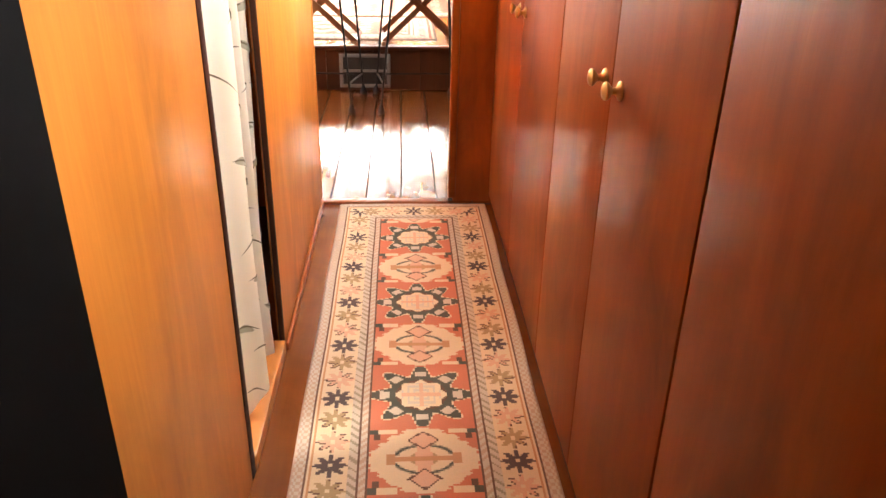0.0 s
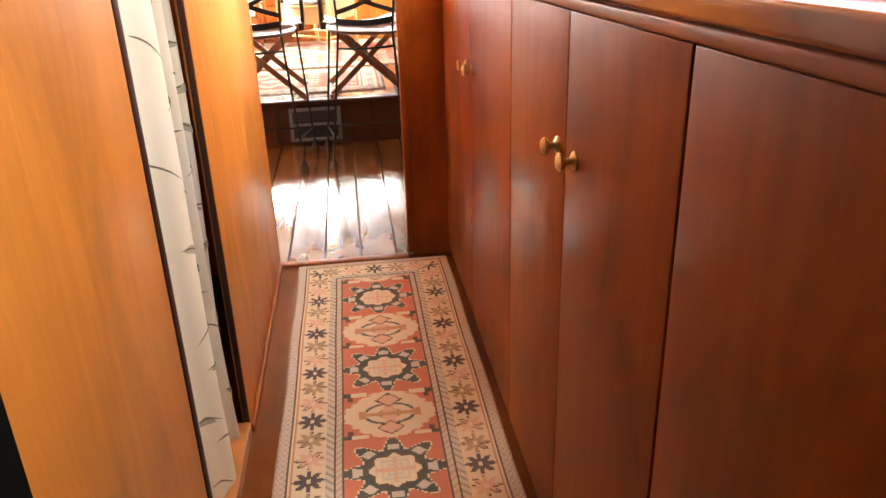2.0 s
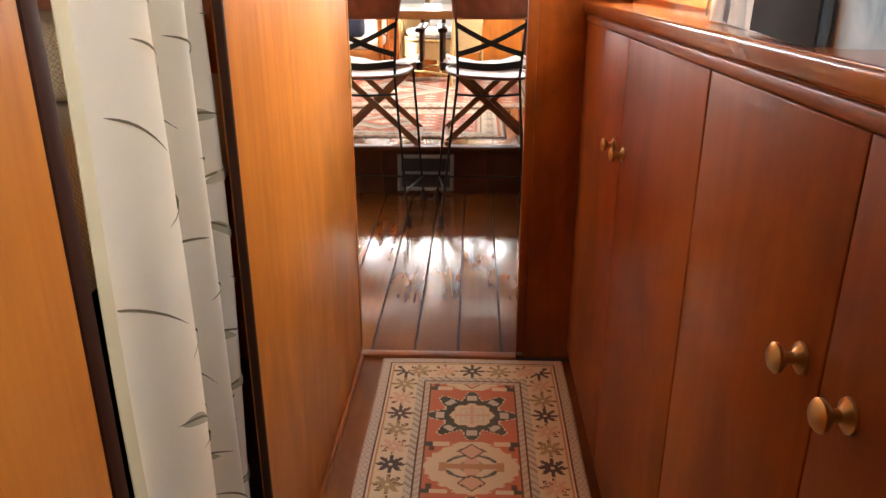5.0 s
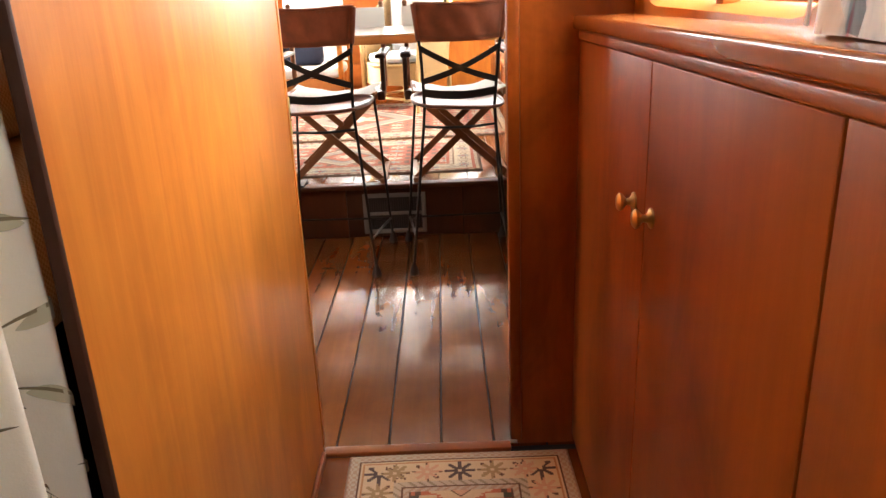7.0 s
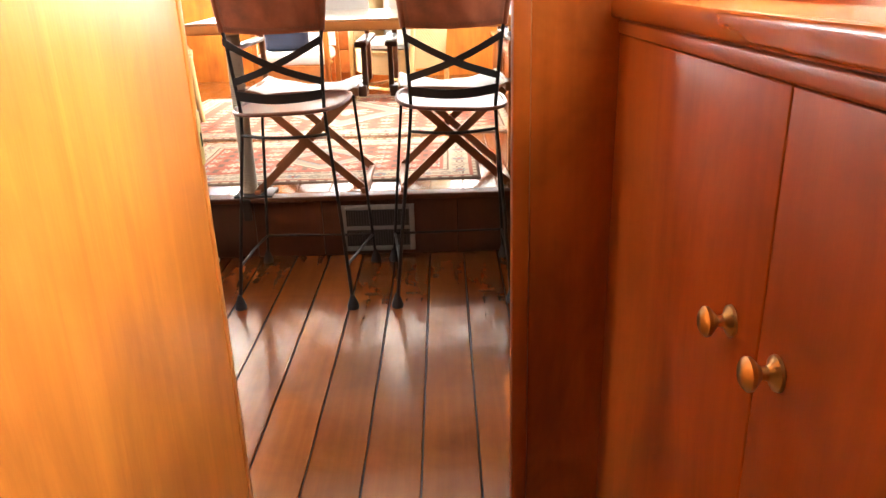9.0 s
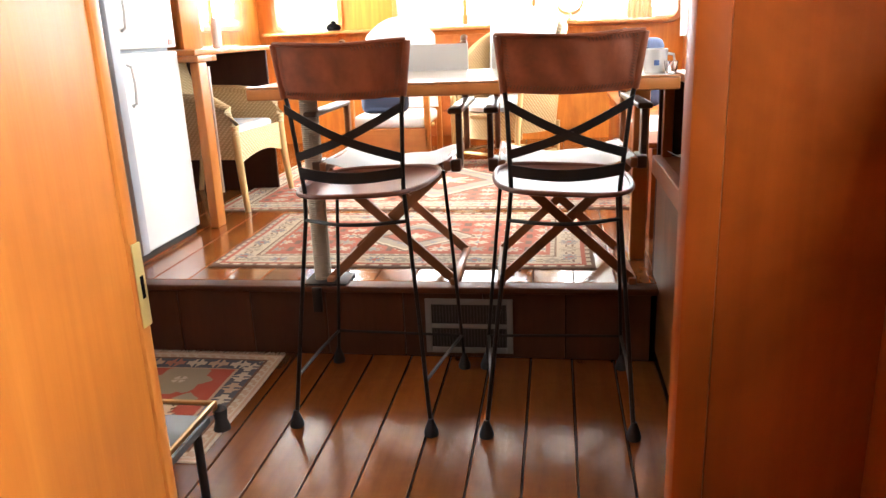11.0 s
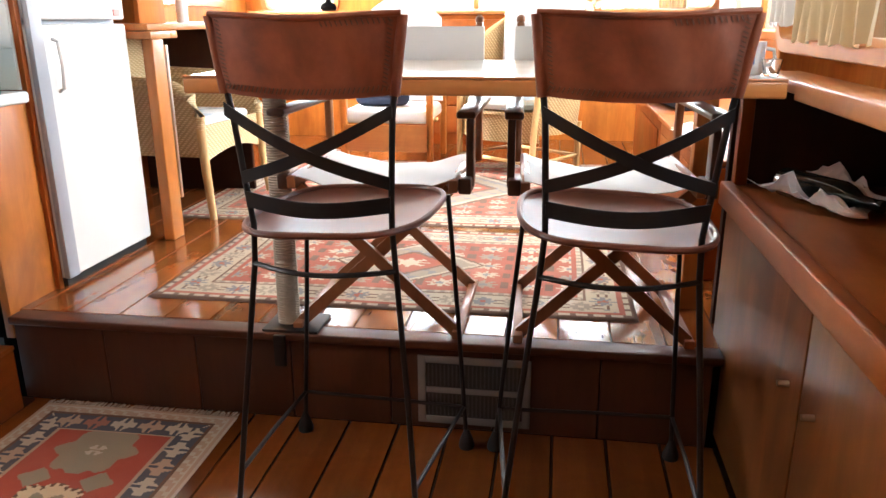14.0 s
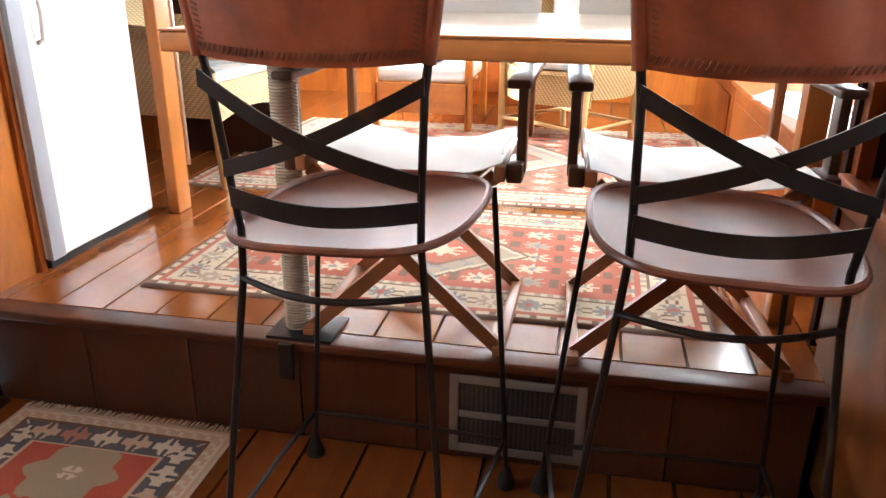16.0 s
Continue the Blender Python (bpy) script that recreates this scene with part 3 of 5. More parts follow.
corridor_cabinet(-3.05, -2.076, -2.56, "dark reddish mahogany cupboard in shade", [(-2.52, 0.935), (-2.62, 0.935)])
corridor_cabinet(-4.19, -3.054, -3.60, "dark reddish mahogany cupboard in shade", [(-3.55, 0.9), (-3.65, 0.9)])

ledge = thing("ledge", "varnished mahogany ledge along the cupboard tops", "shelf", at=(FACE, -2.1, 1.159))
ledge.matrix_basis = pose(FACE, -2.1, 1.205, -0.98)
part("rail", span((-0.005, -2.14, -0.0545), (0.02, 2.14, -0.034), 0.004, 3), M["cabinet_x"], ledge)
part("groove", span((0.004, -2.14, -0.0338), (0.02, 2.14, -0.0312)), M["dark"], ledge, "dark shadow groove")
part("top", span((-0.019, -2.14, -0.031), (0.126, 2.14, 0.0), 0.007, 4), M["ledge"], ledge, "polished ledge board")

# ---- curtains and bag on the ledge ----
leafy = material("leaf_print_cotton", (0.72, 0.70, 0.64), 0.85, spec=0.2)
gl = Graph(leafy)
vv = gl.coords((1, 1, 1))
weave = gl.noise(vv, 420.0, 2.0, 0.5)
soft = gl.noise(vv, 5.0, 3.0, 0.5)
# Cream patches put the warm shading of the folds into the cloth colour.
gl.color(gl.mix(gl.remap(soft, 0.0, 0.5), (0.90, 0.88, 0.81), (0.84, 0.77, 0.60)))
gl.bump(weave, 0.25, 0.001)
glow = gl.t.nodes.new("ShaderNodeBsdfTranslucent")
glow.inputs["Color"].default_value = rgb(0.80, 0.66, 0.40)
blend = gl.t.nodes.new("ShaderNodeMixShader")
blend.inputs[0].default_value = 0.38
gl.link(gl.p.outputs[0], blend.inputs[1])
gl.link(glow.outputs[0], blend.inputs[2])
gl.link(blend.outputs[0], gl.t.nodes["Material Output"].inputs["Surface"])
olive = material("leaf_print_olive", (0.16, 0.125, 0.065), 0.9)
pale_leaf = material("leaf_print_pale", (0.42, 0.38, 0.26), 0.9)
lining = material("cream_lining", (0.66, 0.57, 0.36), 0.85)
sheer = material("sheer_white_cotton", (0.80, 0.79, 0.76), 0.9)


def let_light_through(m, tint, share):
    """Thin cloth: part of the light passes and scatters."""
    gr = Graph(m)
    tr = gr.t.nodes.new("ShaderNodeBsdfTranslucent")
    tr.inputs["Color"].default_value = rgb(*tint)
    mx = gr.t.nodes.new("ShaderNodeMixShader")
    mx.inputs[0].default_value = share
    gr.link(gr.p.outputs[0], mx.inputs[1])
    gr.link(tr.outputs[0], mx.inputs[2])
    gr.link(mx.outputs[0], gr.t.nodes["Material Output"].inputs["Surface"])


let_light_through(sheer, (0.85, 0.84, 0.80), 0.5)
beige = material("beige_cotton", (0.62, 0.50, 0.32), 0.9)
let_light_through(beige, (0.72, 0.58, 0.36), 0.45)


def curtain_fold(u, v, y0, y1, z0, z1, depth, waves, x0):
    y = y0 + (y1 - y0) * u
    z = z0 + (z1 - z0) * v
    amp = depth * (0.75 + 0.25 * math.sin(5 * u + 2))
    return Vector((x0 + amp * math.sin(2 * math.pi * waves * u + 0.5 * math.sin(3 * v)) + 0.006 * math.sin(9 * v + 14 * u), y + 0.010 * math.sin(2.4 * v + 7 * u), z))


def leafy_curtain():
    z0, z1 = 0.03, 1.9
    plan = ((0.004, -1.455), (0.036, -1.385), (0.038, -1.305), (-0.055, -1.285), (-0.060, -1.225), (0.018, -1.180), (0.037, -1.148), (-0.035, -1.130), (-0.025, -1.115), (0.036, -1.094), (-0.030, -1.055))

    def cloth(u, v):
        """Deep hanging folds: a smooth line through the plan, swaying a little with height."""
        k = min(max(u, 0.0), 0.99999) * (len(plan) - 1)
        i = int(k)
        t = k - i
        p = [plan[min(max(i + d, 0), len(plan) - 1)] for d in (-1, 0, 1, 2)]
        x, y = (0.5 * (2 * p[1][a] + (p[2][a] - p[0][a]) * t + (2 * p[0][a] - 5 * p[1][a] + 4 * p[2][a] - p[3][a]) * t * t + (3 * p[1][a] - p[0][a] - 3 * p[2][a] + p[3][a]) * t ** 3) for a in (0, 1))
        sway = 0.007 * math.sin(3.1 * v + 5 * u) + 0.003 * math.sin(11 * v + 17 * u) + 0.0045 * math.sin(46 * u + 2.5 * math.sin(4 * v))
        return Vector((x + sway, y + 0.008 * math.sin(2.4 * v + 6 * u), z0 + (z1 - z0) * v))
    ob = thing("curtain", "white cotton curtain printed with olive leaves, drawn aside", "curtain", at=(-0.015, -1.25, 0.03))
    base = ob.matrix_basis.inverted()
    part("cloth", grid_bm(110, 40, lambda u, v: base @ cloth(u, v), 0.002), leafy, ob)
    rnd = random.Random(11)

    def strip(name, mat, mid, size, wide, lean, lift):
        bm = bmesh.new()
        n = 8
        rows = []
        for k in range(n + 1):
            t = k / n
            s = (t - 0.5) * size
            du = (s * math.cos(lean)) / 0.62
            dv = (s * math.sin(lean) + 0.14 * size * math.cos(math.pi * (t - 0.5))) / (z1 - z0)
            h = wide * (math.sin(math.pi * t) ** 0.7 + 0.08) / 2 / (z1 - z0)
            pts = []
            for sg in (-1, 1):
                u, v = min(1, max(0, mid[0] + du)), min(1, max(0, mid[1] + dv + sg * h))
                p, pu, pv = cloth(u, v), cloth(min(1, u + 0.004), v), cloth(u, min(1, v + 0.004))
                nrm = (pu - p).cross(pv - p)
                nrm = nrm.normalized() if nrm.length > 1e-9 else Vector((1, 0, 0))
                if nrm.x < 0:
                    nrm = -nrm
                pts.append(bm.verts.new(base @ (p + nrm * lift)))
            rows.append(pts)
        for a, b in zip(rows, rows[1:]):
            bm.faces.new((a[0], b[0], b[1], a[1]))
        part(name, bm, mat, ob)

    for j in range(19):
        for i in range(5):
            u = (i + 0.5 + rnd.uniform(-0.25, 0.25) + (0.5 if j % 2 else 0)) / 5.3
            v = (j + 0.5 + rnd.uniform(-0.2, 0.2)) / 19
            if not (0.05 < u < 0.95 and 0.02 < v < 0.98):
                continue
            lean = rnd.choice((-0.6, -0.5, 0.15, -0.75, 0.3))
            strip("stem_print", olive, (u, v), rnd.uniform(0.07, 0.12), 0.0042, lean, 0.0032)
            if rnd.random() < 0.5:
                strip("leaf_print", pale_leaf, (u, v), 0.06, 0.019, lean, 0.0028)
    hem = grid_bm(2, 30, lambda u, v: base @ (cloth(0.0, v) + Vector((0.001 - 0.004 * u, -0.022 * u, 0))), 0.002)
    part("lining", hem, lining, ob, "cream lining edge")
    return ob


leafy_curtain()
rod = thing("curtain_rod", "thin brass curtain rod over the cabin opening", "curtain rod", at=(-0.015, -1.345, 1.9))
part("rod", tube_bm([(0, -0.222, 0.0), (0, 0.32, 0.0)], 0.006), M["brass"], rod)


def window_curtain(name, label, y0, y1, z0, z1, x0, waves, cloth):
    ob = thing(name, label, "curtain", at=(x0, (y0 + y1) / 2, z0))
    base = ob.matrix_basis.inverted()
    part("cloth", grid_bm(50, 6, lambda u, v: base @ curtain_fold(u, v, y0, y1, z0, z1, 0.012, waves, x0), 0.0015), cloth, ob)
    return ob


window_curtain("window_curtain", "short white cotton curtain at the corridor window", -0.215, 0.035, 1.212, 1.70, 0.845, 5, sheer)
window_curtain("window_curtain", "short beige cotton curtain at the corridor window", -0.935, -0.585, 1.232, 1.70, 0.855, 6, beige)


def tote_bag():
    ob = thing("tote_bag", "grey and black printed shopping bag lying on the ledge", "bag", at=(0.838, -1.25, 1.190), rz=-2)
    shell = material("bag_grey_print", (0.40, 0.44, 0.45), 0.45)
    g = Graph(shell)
    v = g.coords((6, 6, 2.2))
    n1 = g.noise(v, 2.4, 3.0, 0.5, 1.5)
    n2 = g.noise(v, 3.1, 3.0, 0.5, 2.0)
    col = g.ramp(n1, [(0.34, (0.22, 0.34, 0.42)), (0.46, (0.52, 0.60, 0.64)), (0.62, (0.74, 0.76, 0.76))])
    g.color(g.mix(g.ramp(n2, [(0.64, (0, 0, 0)), (0.70, (1, 1, 1))]), col, (0.40, 0.14, 0.20)))
    g.bump(n1, 0.4, 0.01)

    def body(u, v):
        a = 2 * math.pi * u
        w, d = 0.048, 0.245
        sx = math.copysign(abs(math.cos(a)) ** 0.35, math.cos(a)) * w * (1 - 0.25 * v)
        sy = math.copysign(abs(math.sin(a)) ** 0.35, math.sin(a)) * d * (1 - 0.10 * v)
        return (sx + 0.006 * math.sin(7 * u * 6.28 + 4 * v), sy, 0.30 * v + 0.008 * math.sin(12 * u * 6.28) * v)
    bm = grid_bm(60, 12, body)
    bmesh.ops.remove_doubles(bm, verts=bm.verts, dist=1e-4)
    bmesh.ops.holes_fill(bm, edges=bm.edges, sides=0)
    part("shell", bm, shell, ob)
    dark_side = material("bag_black", (0.012, 0.012, 0.014), 0.7, spec=0.15)
    part("gusset", grid_bm(8, 8, lambda u, v: (-0.0475 * (1 - 0.22 * v) - 0.014 - 0.004 * math.sin(3 * v + 5 * u), -0.23 + 0.215 * u, 0.004 + 0.27 * v), 0.003), dark_side, ob, "black printed side panel")
    part("seam", tube_bm([(-0.050, 0.228, 0.006), (-0.044, 0.222, 0.15), (-0.040, 0.215, 0.285)], 0.0025, 6), M["paint"], ob, "white stitched seam")
    for s in (-1, 1):
        part("strap", tube_bm([(s * 0.03, -0.08, 0.29), (s * 0.03, -0.07, 0.40), (s * 0.03, 0.0, 0.44), (s * 0.03, 0.07, 0.40), (s * 0.03, 0.08, 0.29)], 0.006, 6), dark_side, ob)
    return ob


tote_bag()

# ---- sleeping cabin ----
check = material("checked_bedcover", (0.45, 0.36, 0.24), 0.9)
gc = Graph(check)
cv = gc.coords((1, 1, 1))
sep = gc.t.nodes.new("ShaderNodeTexChecker")
sep.inputs["Scale"].default_value = 170.0
sep.inputs["Color1"].default_value = rgb(0.62, 0.55, 0.42)
sep.inputs["Color2"].default_value = rgb(0.46, 0.36, 0.22)
gc.link(cv, sep.inputs["Vector"])
gc.color(sep.outputs[0])
gc.bump(gc.noise(cv, 90.0, 2.0), 0.3, 0.002)
bed = thing("bed", "berth with a beige checked cover on a dark base", "bed", at=(-0.85, -0.70, 0.0))
# Berth base: the dark below the cover is put into its colour.
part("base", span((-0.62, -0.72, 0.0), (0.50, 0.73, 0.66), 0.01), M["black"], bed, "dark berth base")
part("mattress", span((-0.62, -0.74, 0.662), (0.60, 0.73, 0.98), 0.10, 5), check, bed, "checked bedcover over the mattress")
pillow = thing("pillow", "beige checked pillow at the berth head", "pillow", at=(-0.85, -0.40, 0.985))
part("pillow_cover", span((-0.42, -0.28, 0.0), (0.46, 0.30, 0.17), 0.075, 5), check, pillow)
setting("wall_cabin_fore", span((-2.04, 0.0, 0.0), (0.015, 0.05, TOP)), M["cabinet"], "mahogany cabin bulkhead", "wall")
locker = thing("locker", "tall varnished locker side in the cabin", "locker", at=(-0.12, -1.95, 0.0))
part("side_panel", span((-0.30, -0.02, 0.0), (0.06, 0.02, 0.72), 0.006), M["panel"], locker)
# Lamp form is made up; only a brass knob is known here.
lamp = thing("brass_wall_fitting", "small lamp-shaped brass fitting on the cabin bulkhead", "lamp", at=(-0.50, -0.002, 1.26))
part("bracket", tube_bm([(0, 0, 0), (0, -0.05, 0.0), (0, -0.08, -0.02)], 0.008), M["brass"], lamp)
part("shade", lathe_bm([(0.014, 0.04), (0.030, 0.0), (0.028, -0.002), (0.010, 0.03)], 18, (0, -0.085, -0.045)), M["brass"], lamp)


# ---- bar stools ----
leather = material("saddle_leather", (0.25, 0.07, 0.03), 0.32, spec=0.5)
g = Graph(leather)
lv = g.coords((1, 1, 1))
blot = g.noise(lv, 7.0, 5.0, 0.6, 0.4)
skin = g.noise(lv, 160.0, 3.0, 0.6)
scuff = g.noise(g.coords((3, 3, 14)), 9.0, 4.0, 0.7)
col = g.ramp(blot, [(0.28, (0.085, 0.026, 0.014)), (0.52, (0.21, 0.058, 0.024)), (0.75, (0.32, 0.10, 0.042))])
g.color(g.mix(g.ramp(scuff, [(0.66, (0, 0, 0)), (0.8, (0.5, 0.5, 0.5))]), col, (0.36, 0.15, 0.08)))
g.rough(g.remap(blot, 0.24, 0.46))
g.bump(g.math('ADD', skin, g.math('MULTIPLY', scuff, 0.6)), 0.22, 0.0012)
seat_leather = material("seat_leather", (0.15, 0.055, 0.034), 0.3, spec=0.4)
g = Graph(seat_leather)
lv = g.coords((1, 1, 1))
blot = g.noise(lv, 6.0, 5.0, 0.6)
g.color(g.ramp(blot, [(0.3, (0.085, 0.030, 0.018)), (0.7, (0.19, 0.066, 0.038))]))
g.rough(g.remap(blot, 0.27, 0.42))
g.bump(g.noise(lv, 60.0, 3.0), 0.08, 0.001)
thread = material("waxed_thread", (0.12, 0.055, 0.03), 0.6)


def bar_stool(label, at, rz, lean=(0.0, 0.0), seat_tilt=(0.0, 0.0)):
    """Iron stool with a leather back and seat: front legs towards +y."""
    ob = thing("bar_stool", label, "bar stool", "bar stools at the table", at=at, rz=rz)
    back_y, front_y = -0.245, 0.240
    for s in (-1, 1):
        back = [(s * 0.220, back_y, 0.02), (s * 0.189, back_y + 0.034, 0.36), (s * 0.158, back_y + 0.062, 0.667), (s * 0.152, back_y + 0.058, 0.755), (s * 0.155, back_y + 0.046, 0.825), (s * 0.165, back_y + 0.026, 0.99), (s * 0.190, back_y + 0.010, 1.172)]
        part("leg", tube_bm(back, 0.0066, 10), M["iron"], ob)
        front = [(s * 0.243, front_y, 0.02), (s * 0.216, front_y - 0.010, 0.40), (s * 0.190, front_y - 0.030, 0.742)]
        part("leg", tube_bm(front, 0.0064, 10), M["iron"], ob)
        for x, y in ((s * 0.220, back_y), (s * 0.243, front_y)):
            part("foot", lathe_bm([(0.0215, 0.0), (0.0225, 0.010), (0.017, 0.030), (0.010, 0.048), (0.008, 0.056)], 14, (x, y, 0.0)), M["rubber"], ob, "black rubber foot")
        part("side_rail", tube_bm([(s * 0.205, back_y + 0.016, 0.172), (s * 0.221, 0.0, 0.155), (s * 0.235, front_y - 0.003, 0.128)], 0.0055, 8), M["iron"], ob)
    part("front_rail", tube_bm([(-0.235, front_y - 0.003, 0.128), (0.0, front_y + 0.004, 0.126), (0.235, front_y - 0.003, 0.128)], 0.0055, 8), M["iron"], ob)
    hoop = [(-0.159 + 0.318 * k / 12, back_y + 0.061 - 0.055 * math.sin(math.pi * k / 12), 0.666) for k in range(13)]
    part("hoop", tube_bm(hoop, 0.006, 8), M["iron"], ob)
    # crossed straps and the lower band
    def strap(x0, z0, x1, z1, name, lift, w=0.026):
        pts = []
        for k in range(13):
            t = k / 12
            bow = 0.028 * math.sin(math.pi * t)
            rest = 0.046 - 0.028 * (z0 + (z1 - z0) * t - 0.825) / 0.16
            pts.append((x0 + (x1 - x0) * t, back_y - 0.009 + rest - bow - lift, z0 + (z1 - z0) * t + 0.012 * math.sin(math.pi * t) * (-1 if z1 < z0 else -1)))
        bm = bmesh.new()
        rows = []
        for k, p in enumerate(pts):
            rows.append([bm.verts.new((p[0], p[1] + dy, p[2] + dz)) for dy, dz in ((-0.0018, -w / 2), (0.0018, -w / 2), (0.0018, w / 2), (-0.0018, w / 2))])
        for a, b in zip(rows, rows[1:]):
            for k in range(4):
                bm.faces.new((a[k], a[(k + 1) % 4], b[(k + 1) % 4], b[k]))
        bm.faces.new(rows[0])
        bm.faces.new(rows[-1])
        bmesh.ops.recalc_face_normals(bm, faces=bm.faces)
        part(name, bm, M["iron"], ob)
    strap(-0.170, 1.003, 0.158, 0.860, "cross_strap", 0.004)
    strap(-0.158, 0.860, 0.170, 1.003, "cross_strap", 0.0)
    strap(-0.155, 0.814, 0.155, 0.814, "back_band", 0.0, 0.033)

    # leather back: a sleeve that wraps both posts
    def sleeve(u, v):
        a = u * 2 - 1
        half = 0.171 + 0.019 * v
        z = 1.034 + 0.142 * v - 0.010 * (1 - v) * (1 - a * a) - 0.004 * v * math.cos(a * 3)
        y = back_y + 0.010 - 0.026 * (1 - a * a) - 0.006 * v + 0.0016 * math.sin(11 * a + 6 * v)
        return (a * half, y, z)
    back_part = part("backrest", grid_bm(28, 10, sleeve, 0.007), leather, ob, "stitched brown saddle-leather backrest")
    for s in (-1, 1):
        wrap = [(s * (0.172 + 0.0185 * k / 6), back_y + 0.017 - 0.006 * k / 6, 1.032 + 0.146 * k / 6) for k in range(7)]
        part("edge_roll", tube_bm(wrap, 0.0115, 10), leather, back_part)
    top = [sleeve(k / 20, 1.0) for k in range(21)]
    part("edge_roll", tube_bm([(x, y + 0.002, z) for x, y, z in top], 0.006, 8), leather, back_part)
    bm = bmesh.new()
    for k in range(38):
        u = 0.03 + 0.94 * k / 37
        x, y, z = sleeve(u, 0.10)
        box_bm((0.0022, 0.002, 0.012), (x, y - 0.0014, z), bm=bm, turn=pose(0, 0, 0, 0, 24, 0))
    for k in range(16):
        for u in (0.045, 0.955):
            x, y, z = sleeve(u, 0.12 + 0.80 * k / 15)
            box_bm((0.010, 0.002, 0.0022), (x, y - 0.0014, z), bm=bm, turn=pose(0, 0, 0, 0, 24, 0))
    for k in range(14):
        x, y, z = sleeve(0.62 + 0.33 * k / 13, 0.92)
        box_bm((0.0022, 0.002, 0.011), (x, y - 0.0014, z), bm=bm, turn=pose(0, 0, 0, 0, -24, 0))
    part("stitching", bm, thread, back_part, "row of dark hand stitches")

    # seat: dished leather inside a rolled rim
    outline = []
    for k in range(48):
        a = 2 * math.pi * k / 48
        cx, sy = math.cos(a), math.sin(a)
        x = math.copysign(abs(cx) ** 0.5, cx) * (0.205 - 0.018 * (sy < 0) * abs(sy))
        y = math.copysign(abs(sy) ** 0.62, sy) * 0.238 - 0.012
        outline.append((x, y))

    def dish(u, v):
        x, y = outline[int(round(u * 48)) % 48]
        return (x * v, -0.012 + (y + 0.012) * v, 0.752 - 0.022 * (1 - v ** 3) + (seat_tilt[0] * x + seat_tilt[1] * y) * v)
    bm = grid_bm(48, 8, dish)
    bmesh.ops.remove_doubles(bm, verts=bm.verts, dist=1e-4)
    bmesh.ops.recalc_face_normals(bm, faces=bm.faces)
    bmesh.ops.solidify(bm, geom=list(bm.faces), thickness=0.005)
    seat = part("seat", bm, seat_leather, ob, "dark brown dished leather seat")
    part("rim", tube_bm([(x, y, 0.753 + seat_tilt[0] * x + seat_tilt[1] * y) for x, y in outline], 0.0075, 8, closed=True), seat_leather, seat, "rolled leather rim")
    for child in ob.children_recursive:
        for v in child.data.vertices:
            v.co.x += lean[0] * v.co.z
            v.co.y += lean[1] * v.co.z
    return ob


# Seat tilts are made up to steer which seat reflects the forward window.
bar_stool("black iron bar stool with brown leather seat beside the mat", (-0.100, 1.664, 0.0), -3.0, (0.010, 0.0), (0.035, 0.0))
bar_stool("black iron bar stool with brown leather back, beside the low cabinet", (0.488, 1.664, 0.0), 2.2, (0.022, 0.004), (-0.050, 0.0))

# ---- dining table ----
table = thing("dining_table", "teak table with bright top on a rope-wrapped pole", "table", at=(0.215, 2.06, DECK - 0.006))
table_top = material("bright_tabletop", (0.72, 0.66, 0.58), 0.28, coat=0.5)
gt = Graph(table_top)
tv = gt.coords((1.5, 12, 1))
gt.color(gt.ramp(gt.noise(tv, 2.0, 4.0, 0.6), [(0.3, (0.62, 0.55, 0.46)), (0.7, (0.76, 0.71, 0.63))]))
part("tabletop", span((-0.705, -0.335, 0.762), (0.625, 0.355, 0.767)), table_top, table, "pale polished table surface")
part("apron", span((-0.715, -0.350, 0.725), (0.635, 0.365, 0.7615), 0.005, 3), M["teak_x"], table, "thick teak edge board")
part("edge", span((-0.715, -0.350, 0.762), (0.635, -0.3355, 0.767), 0.002), M["teak_x"], table)
rope = material("sisal_rope", (0.36, 0.31, 0.24), 0.9)
bm = bmesh.new()
for k in range(94):
    z = 0.012 + k * 0.0076
    tube_bm([(-0.62 + 0.030 * math.cos(a), -0.02 + 0.030 * math.sin(a), z + 0.0076 * i / 12) for i, a in enumerate([2 * math.pi * q / 12 for q in range(12)])], 0.0042, 5, bm, closed=True)
pole = part("pole", lathe_bm([(0.027, 0.0), (0.027, 0.724)], 20, (-0.62, -0.02, 0.0)), M["iron"], table)
part("rope_wrap", bm, rope, pole, "grey sisal rope winding")
part("base_plate", span((-0.68, -0.093, 0.008), (-0.51, 0.05, 0.016), 0.002), M["iron"], table, "black iron base plate")
part("bracket", span((-0.64, -0.115, -0.092), (-0.604, -0.101, 0.006), 0.003), M["iron"], table, "black bracket over the step edge")
post2 = part("leg", span((0.565, 0.26, 0.006), (0.625, 0.32, 0.724), 0.006), M["teak_z"], table)

mug = thing("mug", "white china mug with a blue mark on the table", "mug", at=(0.79, 1.83, DECK + 0.761))
china = material("white_china", (0.80, 0.79, 0.77), 0.2, coat=0.5)
part("cup", lathe_bm([(0.030, 0.0), (0.034, 0.004), (0.037, 0.072), (0.0345, 0.073), (0.031, 0.008), (0.002, 0.006)], 24), china, mug)
part("handle", tube_bm([(0.035, 0, 0.058), (0.054, 0, 0.054), (0.058, 0, 0.036), (0.050, 0, 0.02), (0.034, 0, 0.016)], 0.0045, 8), china, mug)
blue = material("cobalt_glaze", (0.12, 0.20, 0.48), 0.3)
part("blue_mark", span((-0.009, -0.0375, 0.024), (0.007, -0.0355, 0.040), 0.0008), blue, mug)
